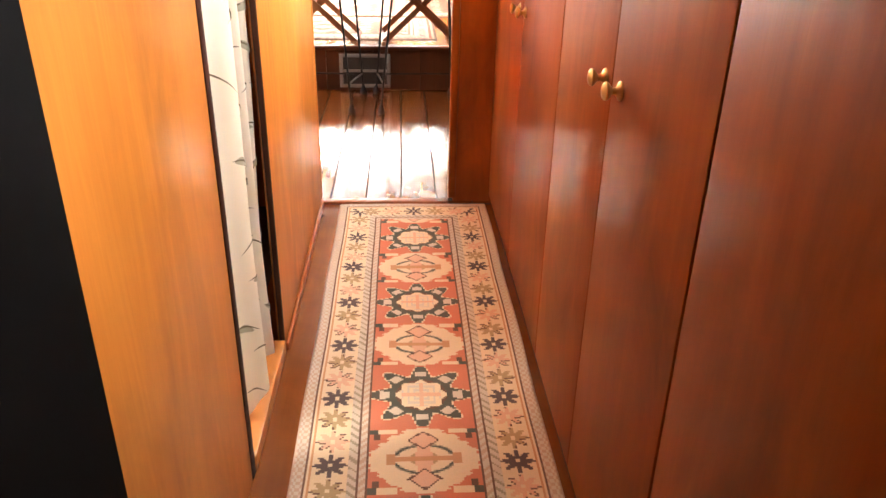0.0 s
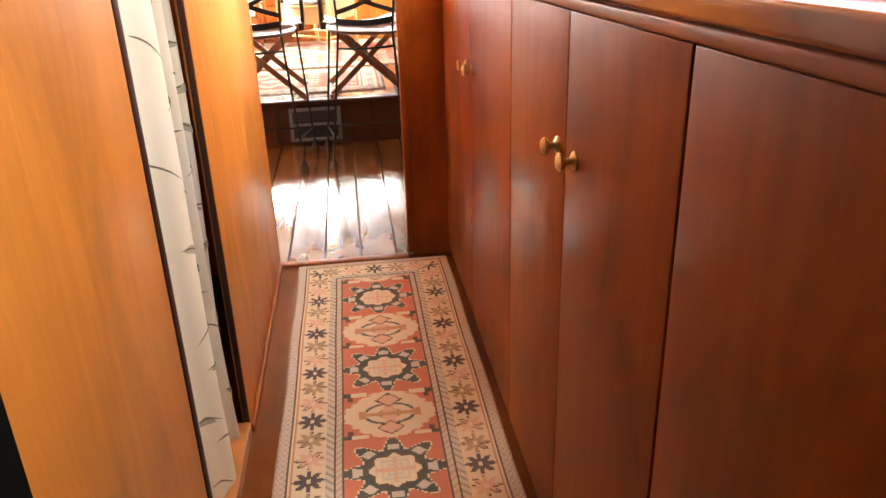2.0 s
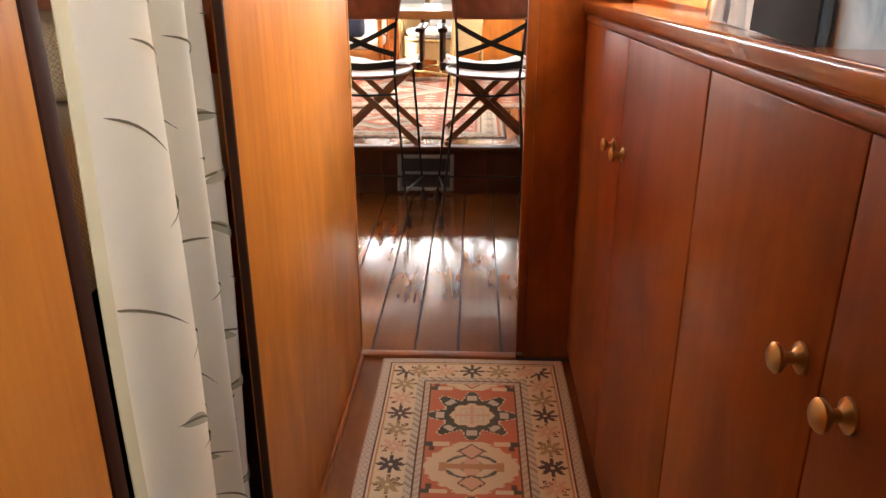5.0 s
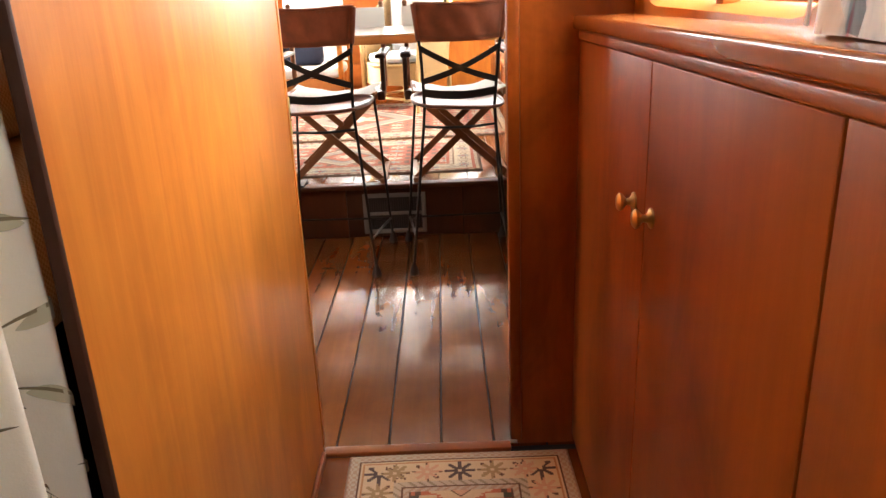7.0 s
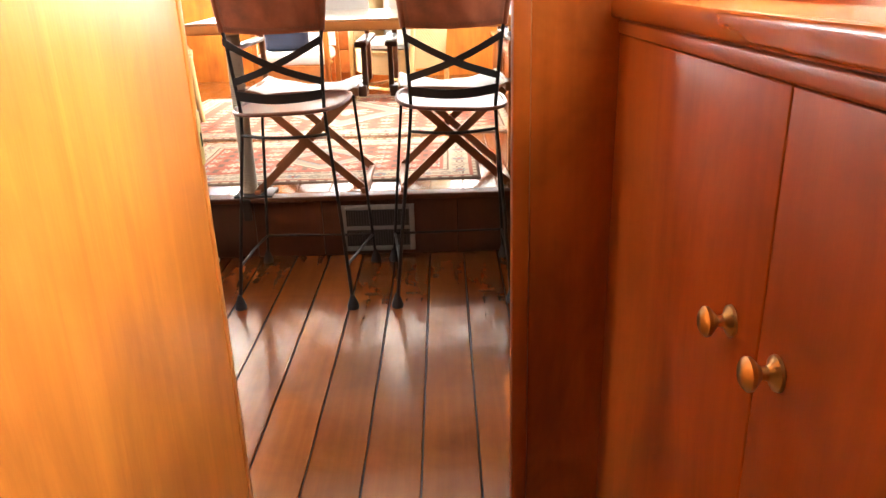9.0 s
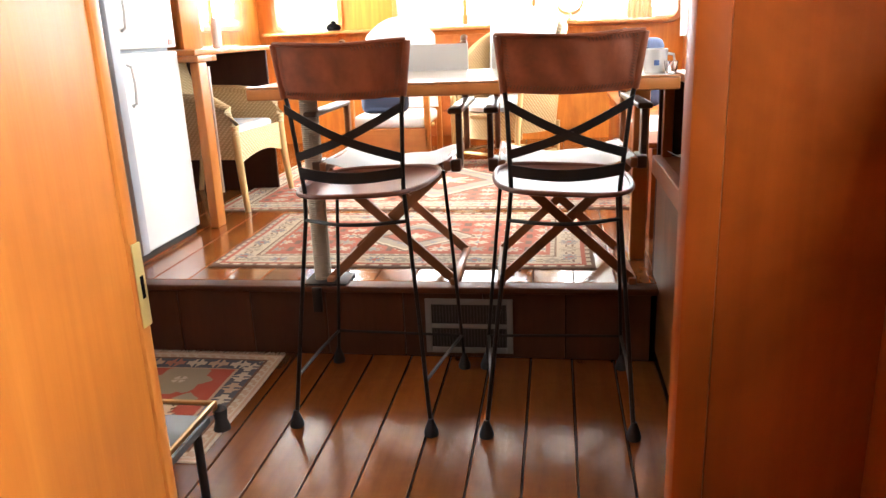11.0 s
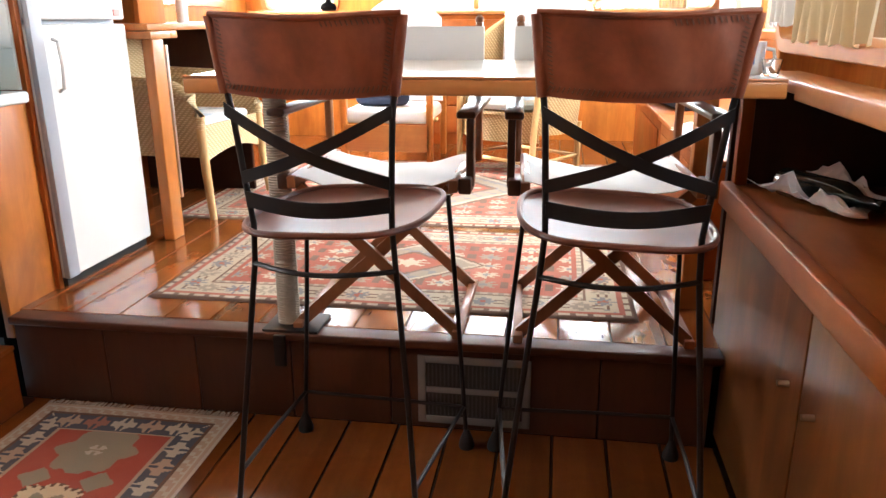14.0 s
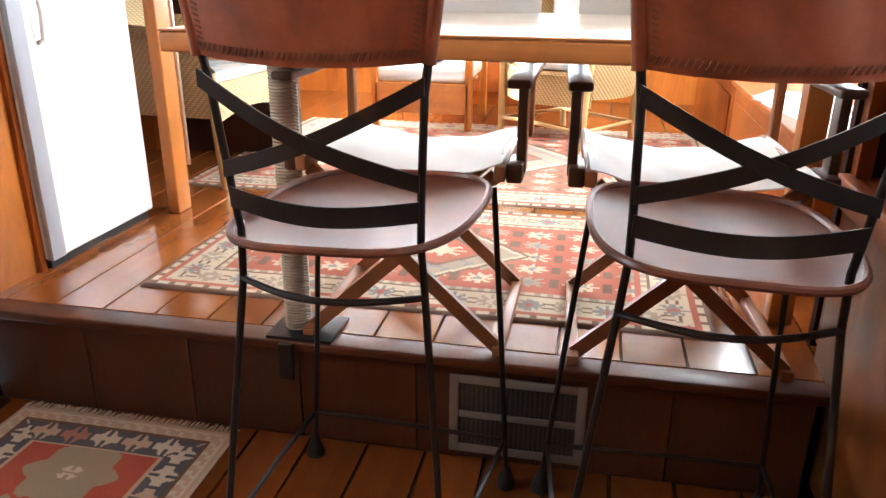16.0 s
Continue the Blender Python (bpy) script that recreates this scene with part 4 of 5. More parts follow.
tray = thing("glass_dish", "clear glass dish beside the mug on the table", "dish", at=(0.83, 1.78, DECK + 0.761))
part("dish", lathe_bm([(0.012, 0.0), (0.016, 0.002), (0.022, 0.036), (0.020, 0.037), (0.012, 0.006)], 20), M["glass"], tray)


# ---- director's chairs ----
def director_chair(label, at, rz):
    """Folding chair: canvas sling seat and back on crossed legs, open side towards -y."""
    ob = thing("director_chair", label, "folding chair", "folding chairs at the table", at=at, rz=rz)
    wd = M["chairwood"]
    for y in (-0.185, 0.215):
        for s in (-1, 1):
            d = 0.009 * s
            part("leg", tube_bm([(-s * 0.235, y + d, 0.018), (s * 0.215, y + d, 0.435)], 0, flat=(0.015, 0.034)), wd, ob)
    for s in (-1, 1):
        part("foot_bar", span((s * 0.238 - 0.014, -0.215, 0.0), (s * 0.238 + 0.014, 0.245, 0.026), 0.004), wd, ob)
        part("seat_rail", span((s * 0.228 - 0.013, -0.22, 0.432), (s * 0.228 + 0.013, 0.245, 0.468), 0.005), wd, ob)
        part("arm_post", span((s * 0.268 - 0.011, -0.165, 0.44), (s * 0.268 + 0.011, -0.120, 0.632), 0.004), M["armwood"], ob)
        part("arm_bracket", span((s * 0.258 - 0.018, -0.20, 0.425), (s * 0.258 + 0.018, -0.10, 0.470), 0.006), M["armwood"], ob)
        part("armrest", span((s * 0.262 - 0.026, -0.215, 0.632), (s * 0.262 + 0.026, 0.255, 0.652), 0.007, 3), M["armwood"], ob, "dark wooden armrest")
        part("back_post", span((s * 0.250 - 0.012, 0.225, 0.44), (s * 0.250 + 0.012, 0.257, 0.875), 0.006), wd, ob)
        part("finial", lathe_bm([(0.012, 0.0), (0.014, 0.006), (0.012, 0.016), (0.004, 0.022)], 14, (s * 0.250, 0.241, 0.874)), wd, ob)
    part("seat", grid_bm(20, 12, lambda u, v: ((u - 0.5) * 0.462, -0.205 + 0.43 * v, 0.470 - 0.042 * math.sin(math.pi * u) + 0.003 * math.sin(20 * u + 9 * v)), 0.003), M["canvas"], ob, "white canvas sling seat")
    part("back_canvas", grid_bm(18, 8, lambda u, v: ((u - 0.5) * 0.535, 0.219 + 0.030 * math.sin(math.pi * u), 0.722 + 0.140 * v), 0.004), M["canvas"], ob, "white canvas back sling")
    return ob


director_chair("wooden folding chair with white canvas, under the table", (-0.125, 2.205, DECK), 0)
director_chair("wooden folding chair with white canvas, beside the low cabinet", (0.515, 2.215, DECK), 3)


# ---- galley ----
counter = thing("galley_cabinet", "mahogany galley base cabinet with oven recess", "cabinet", at=(-1.31, 1.150, 0.0))
gm = M["galley"]
part("stile", span((-0.03, 0.845, 0.20), (0.0, 1.075, 0.93), 0.003), gm, counter)
# Back and recess sides are black: the dark inside is put into colour.
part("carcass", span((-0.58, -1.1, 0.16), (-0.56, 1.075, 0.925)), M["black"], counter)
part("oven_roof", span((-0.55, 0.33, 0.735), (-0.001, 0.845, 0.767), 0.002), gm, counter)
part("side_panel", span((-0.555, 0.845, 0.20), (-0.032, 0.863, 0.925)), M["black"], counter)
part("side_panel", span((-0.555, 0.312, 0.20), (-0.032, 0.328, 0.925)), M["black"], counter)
part("stile", span((-0.03, 0.305, 0.235), (0.0, 0.345, 0.735), 0.003), gm, counter)
part("rail", span((-0.03, -1.1, 0.895), (0.0, 0.845, 0.93), 0.003), gm, counter)
part("rail", span((-0.03, -1.1, 0.762), (-0.001, 0.845, 0.772), 0.003), gm, counter)
part("plinth", span((-0.05, -1.1, 0.0), (0.055, 0.765, 0.20), 0.004), M["cabinet_x"], counter, "raised plinth box along the floor")
part("plinth_top", span((-0.55, -1.1, 0.2005), (0.060, 0.765, 0.216), 0.004), M["cabinet_x"], counter)


def moulded_front(name, y0, y1, z0, z1, mat, arch=0.0):
    """A fielded front: slab, rounded raised frame line and raised field."""
    ob = part(name, span((0.001, y0, z0), (0.017, y1, z1), 0.004, 2), mat, counter)
    w, h = y1 - y0, z1 - z0
    r = min(0.03, h * 0.3)
    pts = rounded(w - 0.05, h - 0.05, r, 5)
    path = []
    for u, v in pts:
        up = arch * math.cos(math.pi * u / w) if v > 0 else 0.0
        path.append((0.0165, (y0 + y1) / 2 + u, (z0 + z1) / 2 + v - (arch if v > 0 else 0) + up))
    part("moulding", tube_bm(path, 0.0052, 6, closed=True), mat, ob)
    bm = bmesh.new()
    inner = [bm.verts.new((0.0215, (y0 + y1) / 2 + (p[1] - (y0 + y1) / 2) * 0.86, (z0 + z1) / 2 + (p[2] - (z0 + z1) / 2) * (0.70 if h < 0.2 else 0.93))) for p in path]
    outer = [bm.verts.new((0.0165, (y0 + y1) / 2 + (p[1] - (y0 + y1) / 2) * 0.95, (z0 + z1) / 2 + (p[2] - (z0 + z1) / 2) * (0.86 if h < 0.2 else 0.97))) for p in path]
    n = len(inner)
    bm.faces.new(inner)
    for k in range(n):
        bm.faces.new((inner[k], inner[(k + 1) % n], outer[(k + 1) % n], outer[k]))
    bmesh.ops.recalc_face_normals(bm, faces=bm.faces)
    part("field", bm, mat, ob)
    return ob


for y0, y1 in ((0.365, 0.84), (-0.14, 0.345), (-0.64, -0.16)):
    dr = moulded_front("drawer", y0, y1, 0.775, 0.892, M["drawer"])
    c = (y0 + y1) / 2 + 0.02
    part("handle", tube_bm([(0.018, c - 0.06, 0.838), (0.036, c - 0.055, 0.838), (0.040, c, 0.840), (0.036, c + 0.055, 0.838), (0.018, c + 0.06, 0.838)], 0.006, 8), M["iron"], dr, "dark bar handle")
    part("handle_plate", span((0.0215, c - 0.066, 0.826), (0.0235, c + 0.066, 0.850), 0.0008), M["iron"], dr)
for y0, y1 in ((-0.14, 0.305), (-0.64, -0.16)):
    moulded_front("door", y0, y1, 0.235, 0.748, gm, arch=0.045)

oven = thing("oven", "small white enamel oven tilted in its recess", "oven", at=(-1.31, 1.715, 0.33))
we = M["white_enamel"]
part("body", span((-0.42, -0.215, 0.0), (-0.022, 0.225, 0.395), 0.006), we, oven)
door = part("door", span((-0.020, -0.225, -0.010), (0.012, 0.235, 0.400), 0.012, 4), we, oven)
part("glass", span((0.0125, -0.135, 0.11), (0.0155, 0.150, 0.285), 0.001), material("smoked_glass", (0.22, 0.22, 0.22), 0.15), door, "grey oven window")
part("frame", tube_bm([(0.0125, a * 0.165 + 0.007, 0.1975 + b * 0.112) for a, b in ((-1, -1), (1, -1), (1, 1), (-1, 1))], 0.004, 6, closed=True), we, door)
part("handle", span((0.0125, -0.155, 0.335), (0.034, 0.170, 0.352), 0.006, 3), we, door)
part("latch", span((-0.012, 0.2355, 0.085), (0.010, 0.250, 0.130), 0.004), we, oven)
# Added block under the oven; the dark below it is in its colour.
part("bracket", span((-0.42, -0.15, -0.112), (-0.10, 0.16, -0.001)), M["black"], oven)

adapter = thing("power_adapter", "white plastic plug adapter on the plinth", "adapter", at=(-1.262, 1.550, 0.2165), rz=8)
part("case", span((-0.032, -0.075, 0.0), (0.032, 0.075, 0.058), 0.008, 3), we, adapter)
part("cable", tube_bm([(-0.03, 0.05, 0.05), (-0.05, 0.08, 0.075), (-0.10, 0.10, 0.06), (-0.14, 0.16, 0.02), (-0.16, 0.2, 0.006)], 0.004, 6), M["rubber"], adapter)

worktop = thing("worktop", "white galley worktop with rounded edge", "worktop", at=(-1.31, 1.150, 0.920))
part("slab", span((-0.585, -1.1, 0.0), (0.022, 1.072, 0.038), 0.012, 4), M["white_enamel"], worktop)
setting("partition_galley", span((-1.90, 2.222, 0.20), (-1.295, 2.246, TOP), 0.003), M["cabinet"], "dark wooden partition beside the fridge", "wall")
setting("baseboard_galley", span((-1.34, 0.1, 0.0), (-1.256, 1.965, 0.008)), M["dark"], "dark floor margin", "baseboard")
hob = thing("hob", "white gas hob with black pan supports", "hob", at=(-1.60, 1.670, 0.9585))
part("plate", span((-0.24, -0.27, 0.0), (0.22, 0.27, 0.014), 0.005, 3), we, hob)
for dx in (-0.12, 0.11):
    for dy in (-0.14, 0.13):
        burner = part("burner", lathe_bm([(0.045, 0.0), (0.045, 0.012), (0.030, 0.018), (0.028, 0.024), (0.001, 0.026)], 18, (dx, dy, 0.014)), M["iron"], hob)
        for k in range(4):
            a = math.pi / 4 + k * math.pi / 2
            part("pan_support", tube_bm([(dx + 0.10 * math.cos(a), dy + 0.10 * math.sin(a), 0.015), (dx + 0.10 * math.cos(a), dy + 0.10 * math.sin(a), 0.042), (dx + 0.025 * math.cos(a), dy + 0.025 * math.sin(a), 0.046)], 0.0042, 6), M["iron"], burner)
part("gas_rail", tube_bm([(0.215, -0.27, 0.03), (0.215, 0.27, 0.03)], 0.005, 8), M["steel"], hob)

kettle = thing("kettle", "steel whistling kettle with black handle on the hob", "kettle", at=(-1.70, 1.750, 1.022))
part("body", lathe_bm([(0.090, 0.0), (0.102, 0.006), (0.104, 0.02), (0.092, 0.06), (0.066, 0.10), (0.036, 0.122), (0.030, 0.126), (0.001, 0.13)], 32), M["steel"], kettle)
part("lid_knob", lathe_bm([(0.010, 0.0), (0.008, 0.010), (0.018, 0.018), (0.016, 0.030), (0.001, 0.034)], 16, (0, 0, 0.128)), M["rubber"], kettle)
part("handle", tube_bm([(0.0, -0.085, 0.075)] + [(0.0, -0.095 * math.cos(math.pi * k / 10), 0.10 + 0.115 * math.sin(math.pi * k / 10)) for k in range(11)] + [(0.0, 0.088, 0.07)], 0.011, 10), M["rubber"], kettle, "black arched handle")
part("spout", tube_bm([(0.07, -0.05, 0.05), (0.10, -0.075, 0.085), (0.115, -0.085, 0.11)], [0.018, 0.013, 0.010], 10), M["steel"], kettle)

bottle = thing("wine_bottle", "dark wine bottle with red capsule and pale label", "bottle", at=(-1.83, 2.120, 0.9585))
dark_glass = material("dark_green_glass", (0.010, 0.013, 0.010), 0.08, coat=0.5)
part("body", lathe_bm([(0.036, 0.0), (0.038, 0.004), (0.038, 0.185), (0.032, 0.21), (0.016, 0.235), (0.0145, 0.25)], 24), dark_glass, bottle)
part("capsule", lathe_bm([(0.0152, 0.232), (0.0152, 0.305), (0.0165, 0.307), (0.0165, 0.318), (0.001, 0.319)], 20), material("red_foil", (0.42, 0.035, 0.03), 0.3, 0.3), bottle, "red foil capsule")
lab = part("label", lathe_bm([(0.0385, 0.05), (0.0388, 0.051), (0.0388, 0.158), (0.0385, 0.159)], 24), M["paint"], bottle, "pale paper label")
for z in (0.132, 0.118, 0.085):
    part("print_line", lathe_bm([(0.0389, z), (0.0392, z + 0.0005), (0.0392, z + 0.005), (0.0389, z + 0.0055)], 24), M["grey_plastic"], lab)

board = thing("chopping_board", "striped wooden chopping board leaning on the tiles", "chopping board", at=(-1.50, 2.155, 0.9585))
strip_w = 0.052
tilt = pose(0, 0, 0, -7, 0, 0)
for k in range(5):
    shade = ((0.50, 0.30, 0.14), (0.27, 0.145, 0.075), (0.52, 0.34, 0.17), (0.24, 0.13, 0.07), (0.46, 0.28, 0.14))[k]
    wm = wood("board_strip", shade, tuple(c * 0.75 for c in shade), "z", 0.5, 0.0)
    bm = span((-0.14 + k * strip_w, -0.009, 0.0), (-0.14 + (k + 1) * strip_w - 0.0005, 0.009, 0.375), 0.002)
    for v in bm.verts:
        if v.co.z > 0.2:
            v.co.z -= 0.085 * max(0.0, (-v.co.x - 0.02) / 0.12) ** 2 + 0.02 * max(0.0, (v.co.x - 0.07) / 0.05) ** 2
    bmesh.ops.transform(bm, matrix=tilt, verts=bm.verts)
    part("stave", bm, wm, board)
bm = lathe_bm([(0.012, 0.0), (0.012, 0.0022)], 16, (0.06, -0.0125, 0.325), pose(0, 0, 0, 90, 0, 0))
bmesh.ops.transform(bm, matrix=tilt, verts=bm.verts)
part("hanging_hole", bm, M["black"], board, "dark hanging hole")

picture = material("painted_glass_board", (0.4, 0.55, 0.6), 0.2, coat=0.4)
g = Graph(picture)
pv = g.coords((1, 1, 1))
n1 = g.noise(pv, 14.0, 4.0, 0.6, 1.5)
sepz = g.t.nodes.new("ShaderNodeSeparateXYZ")
g.link(pv, sepz.inputs[0])
band = g.math('ADD', sepz.outputs[2], g.math('MULTIPLY', n1, 0.10))
col = g.ramp(band, [(0.05, (0.16, 0.36, 0.34)), (0.10, (0.08, 0.24, 0.17)), (0.135, (0.30, 0.44, 0.36)), (0.165, (0.36, 0.64, 0.78)), (0.22, (0.58, 0.78, 0.86))])
g.color(g.mix(g.ramp(g.noise(pv, 30.0, 3.0), [(0.6, (0, 0, 0)), (0.7, (0.6, 0.6, 0.6))]), col, (0.10, 0.14, 0.10)))
art = thing("picture_board", "painted seascape glass board leaning behind the hob", "picture", at=(-1.43, 2.080, 0.9585))
bm = span((-0.155, -0.004, 0.0), (0.150, 0.004, 0.205), 0.001)
bmesh.ops.transform(bm, matrix=pose(0, 0, 0, -6, 0, 0), verts=bm.verts)
part("panel", bm, picture, art)
bm = plate_bm([(-0.15, 0.195), (-0.02, 0.195), (0.03, 0.10), (0.055, 0.055), (-0.02, 0.075), (-0.10, 0.12)], 0.001)
bmesh.ops.transform(bm, matrix=pose(0, -0.0055, 0, 84, 0, 0), verts=bm.verts)
part("white_sail", bm, M["paint"], art, "white painted sail shape")

tangs = thing("drying_utensils", "pile of dried twigs and tools behind the hob", "utensils", at=(-1.42, 1.970, 0.9585))
rnd = random.Random(5)
for k in range(26):
    a = rnd.uniform(-0.6, 0.6)
    x0, y0 = rnd.uniform(-0.20, 0.04), rnd.uniform(-0.07, 0.06)
    part("tool", tube_bm([(x0 - 0.07, y0 - 0.07 * a, 0.010 + 0.0016 * k), (x0, y0, 0.014 + 0.0020 * k), (x0 + 0.08, y0 + 0.08 * a, 0.010 + 0.0016 * k)], rnd.uniform(0.003, 0.009), 7), (M["steel"], M["chairwood"], M["drawer"])[k % 3], tangs)

# white wall tiles over the worktop are laid with the pieces at the end

# ---- fridge ----
fridge = thing("fridge_freezer", "tall white fridge freezer with grey side", "fridge", at=(-1.27, 2.510, DECK))
part("cabinet", span((-0.60, -0.258, 0.012), (-0.048, 0.280, 1.62), 0.008), M["grey_plastic"], fridge, "grey fridge side")
for z0, z1 in ((0.030, 0.874), (0.888, 1.60)):
    d = part("door", span((-0.045, -0.262, z0), (0.0, 0.282, z1), 0.010, 4), we, fridge)
    zc = z1 - 0.13 if z0 < 0.5 else z0 + 0.16
    hd = [(0.0, -0.165, zc - 0.085), (0.020, -0.165, zc - 0.075), (0.026, -0.165, zc), (0.020, -0.165, zc + 0.075), (0.0, -0.165, zc + 0.085)]
    part("handle", tube_bm(hd, 0.0075, 8), we, d)
part("edge_strip", span((-0.02, -0.2645, 0.03), (0.0025, -0.205, 1.60), 0.004), M["grey_plastic"], fridge, "grey metal strip along the door edge")
part("gasket", span((-0.0475, -0.255, 0.03), (-0.0452, 0.276, 1.60)), M["grey_plastic"], fridge)
part("kickplate", span((-0.04, -0.250, 0.0), (-0.02, 0.27, 0.027)), M["rubber"], fridge)
part("magnet", span((0.0005, 0.205, 0.90), (0.004, 0.245, 0.925), 0.001), material("pink_magnet", (0.65, 0.25, 0.22), 0.5), fridge)

# ---- low cabinet and shelf on the other side ----
low = thing("low_cabinet", "dark mahogany low cabinet with a worn top", "cabinet", at=(0.85, 1.12, 0.0))
LM = wood("low_cabinet_wood", (0.22, 0.075, 0.018), (0.12, 0.036, 0.009), "z", 0.30, 0.0, spec=0.25, stain=0.6)
part("body", span((0.021, -1.065, 0.0), (0.42, 1.0, 0.698)), M["dark"], low)
for a, b in ((-1.06, -0.38), (-0.376, 0.262), (0.266, 1.02)):
    dd = part("door", span((0.0, a + 0.002, 0.03), (0.020, b - 0.002, 0.660), 0.003), LM, low)
    if a == -0.376:
        part("pull", tube_bm([(0.0, 0.181, 0.484), (-0.022, 0.181, 0.484)], 0.006, 10), M["steel"], dd)
    if a == 0.266:
        part("pull", tube_bm([(0.0, 0.334, 0.474), (-0.022, 0.334, 0.474)], 0.006, 10), M["steel"], dd)
part("edge_board", span((-0.012, -1.065, 0.662), (0.022, 1.08, 0.728), 0.005, 3), M["cabinet_x"], low)
part("top", span((0.0225, -1.065, 0.6985), (0.44, 1.08, 0.722), 0.003), M["cabinet_x"], low)
# Locker back and end carry the dark of the recess in their colour.
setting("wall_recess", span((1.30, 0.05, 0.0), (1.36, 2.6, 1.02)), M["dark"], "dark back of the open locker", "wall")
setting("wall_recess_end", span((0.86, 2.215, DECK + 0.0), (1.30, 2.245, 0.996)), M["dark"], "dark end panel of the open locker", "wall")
upper = thing("side_shelf", "varnished teak side shelf above the open locker", "shelf", at=(0.88, 0.93, 0.996))
part("fascia", span((0.0, -0.875, 0.0), (0.022, 0.84, 0.042), 0.005, 3), M["teak"], upper)
part("top", span((0.0225, -0.875, 0.006), (0.45, 1.30, 0.034), 0.003), M["teak"], upper)
part("support", span((-0.01, 1.245, -0.70), (0.025, 1.285, 0.005), 0.004), M["cabinet"], upper)

lying = thing("wrapped_bottle", "dark bottle half wrapped in white paper", "bottle", at=(1.03, 1.93, 0.758), rz=-62)
turn = pose(0, 0, 0, 0, 90, 0)
part("body", lathe_bm([(0.034, -0.14), (0.037, -0.135), (0.037, 0.05), (0.030, 0.075), (0.014, 0.105), (0.0135, 0.15), (0.015, 0.152), (0.015, 0.165), (0.001, 0.166)], 22, (0, 0, 0.003), turn), dark_glass, lying)
rnd = random.Random(8)


def crumple(u, v):
    fold = noise.noise((u * 4.5, v * 4.0, 2.0)) + 0.5 * noise.noise((u * 11, v * 9, 5.0))
    x = -0.16 + 0.30 * v + 0.03 * math.sin(7 * u)
    y = -0.10 + 0.20 * u + 0.02 * math.sin(6 * v)
    edge = abs(u - 0.5) * 2
    return (x, y, -0.036 + 0.012 + 0.055 * max(0.0, edge - 0.35) + 0.045 * fold * edge ** 0.5 + 0.02 * abs(fold))


part("paper", grid_bm(26, 20, crumple, 0.0012), M["canvas"], lying, "crumpled white wrapping paper", smooth=False)

# ---- vent in the step ----
vent = thing("floor_vent", "grey metal ventilation grille set in the step", "vent", at=(0.165, 1.984, 0.0))
vm = material("galvanised_grey", (0.20, 0.19, 0.175), 0.6, 0.2)
for lo, hi in (((-0.165, -0.006, 0.018), (-0.142, 0.0, 0.236)), ((0.142, -0.006, 0.018), (0.165, 0.0, 0.236)), ((-0.1415, -0.006, 0.213), (0.1415, 0.0, 0.236)), ((-0.1415, -0.006, 0.018), (0.1415, 0.0, 0.041)), ((-0.1415, -0.006, 0.118), (0.1415, 0.0, 0.136))):
    part("frame_bar", span(lo, hi, 0.0015), vm, vent)
# Dark sheet closing the grille behind the slats.
part("backing", span((-0.1415, -0.0022, 0.041), (0.1415, 0.0006, 0.213)), material("dark_mesh", (0.03, 0.026, 0.023), 0.8), vent)
dark_slat = material("dark_grille_slat", (0.05, 0.045, 0.042), 0.6, 0.2)
for k in range(24):
    xk = -0.136 + k * 0.0118
    part("slat", span((xk, -0.0042, 0.0415), (xk + 0.0042, -0.0024, 0.1175)), dark_slat, vent)
    part("slat", span((xk, -0.0042, 0.1365), (xk + 0.0042, -0.0024, 0.2125)), dark_slat, vent)

# ---- side table by the doorway ----
side = thing("side_table", "low table with slate-grey top and brass rail", "table", at=(-0.30, 0.33, 0.0))
slate = material("slate_grey_top", (0.10, 0.105, 0.11), 0.45)
part("top", span((-0.185, -0.20, 0.535), (0.170, 0.185, 0.550), 0.003), slate, side)
part("rail", tube_bm([(-0.185, 0.190, 0.572), (0.178, 0.190, 0.572), (0.178, -0.20, 0.572)], 0.0055, 8), M["brass"], side, "thin brass gallery rail")
for x, y in ((0.178, 0.190), (0.178, -0.19), (-0.18, 0.190)):
    part("rail_post", tube_bm([(x, y, 0.552), (x, y, 0.572)], 0.005, 8), M["brass"], side)
for x in (-0.165, 0.150):
    for y in (-0.18, 0.165):
        part("leg", tube_bm([(x, y, 0.0), (x, y, 0.534)], 0.008, 10), M["iron"], side)
part("tassel", lathe_bm([(0.004, 0.0), (0.013, -0.008), (0.011, -0.030), (0.016, -0.048), (0.002, -0.05)], 12, (0.184, 0.196, 0.566)), M["rubber"], side, "black rubber end knob")

strike = thing("strike_plate", "small brass strike plate in the door edge", "plate", at=(0.0632, 0.0555, 0.96))
part("plate", span((0.0, -0.008, -0.045), (0.0018, 0.008, 0.045), 0.001), M["old_brass"], strike)
part("keyhole", span((0.0019, -0.003, -0.014), (0.0024, 0.003, 0.010)), M["black"], strike)


# ---- saloon: armchairs ----
golden = material("golden_wicker", (0.52, 0.33, 0.13), 0.5)
g = Graph(golden)
wv = g.coords((1, 1, 1))
wa = g.t.nodes.new("ShaderNodeTexWave")
wa.bands_direction = 'Z'
wa.inputs["Scale"].default_value = 34.0
wa.inputs["Distortion"].default_value = 1.2
g.link(wv, wa.inputs["Vector"])
wb = g.t.nodes.new("ShaderNodeTexWave")
wb.bands_direction = 'DIAGONAL'
wb.inputs["Scale"].default_value = 24.0
g.link(wv, wb.inputs["Vector"])
mesh_h = g.math('MULTIPLY', wa.outputs["Fac"], wb.outputs["Fac"])
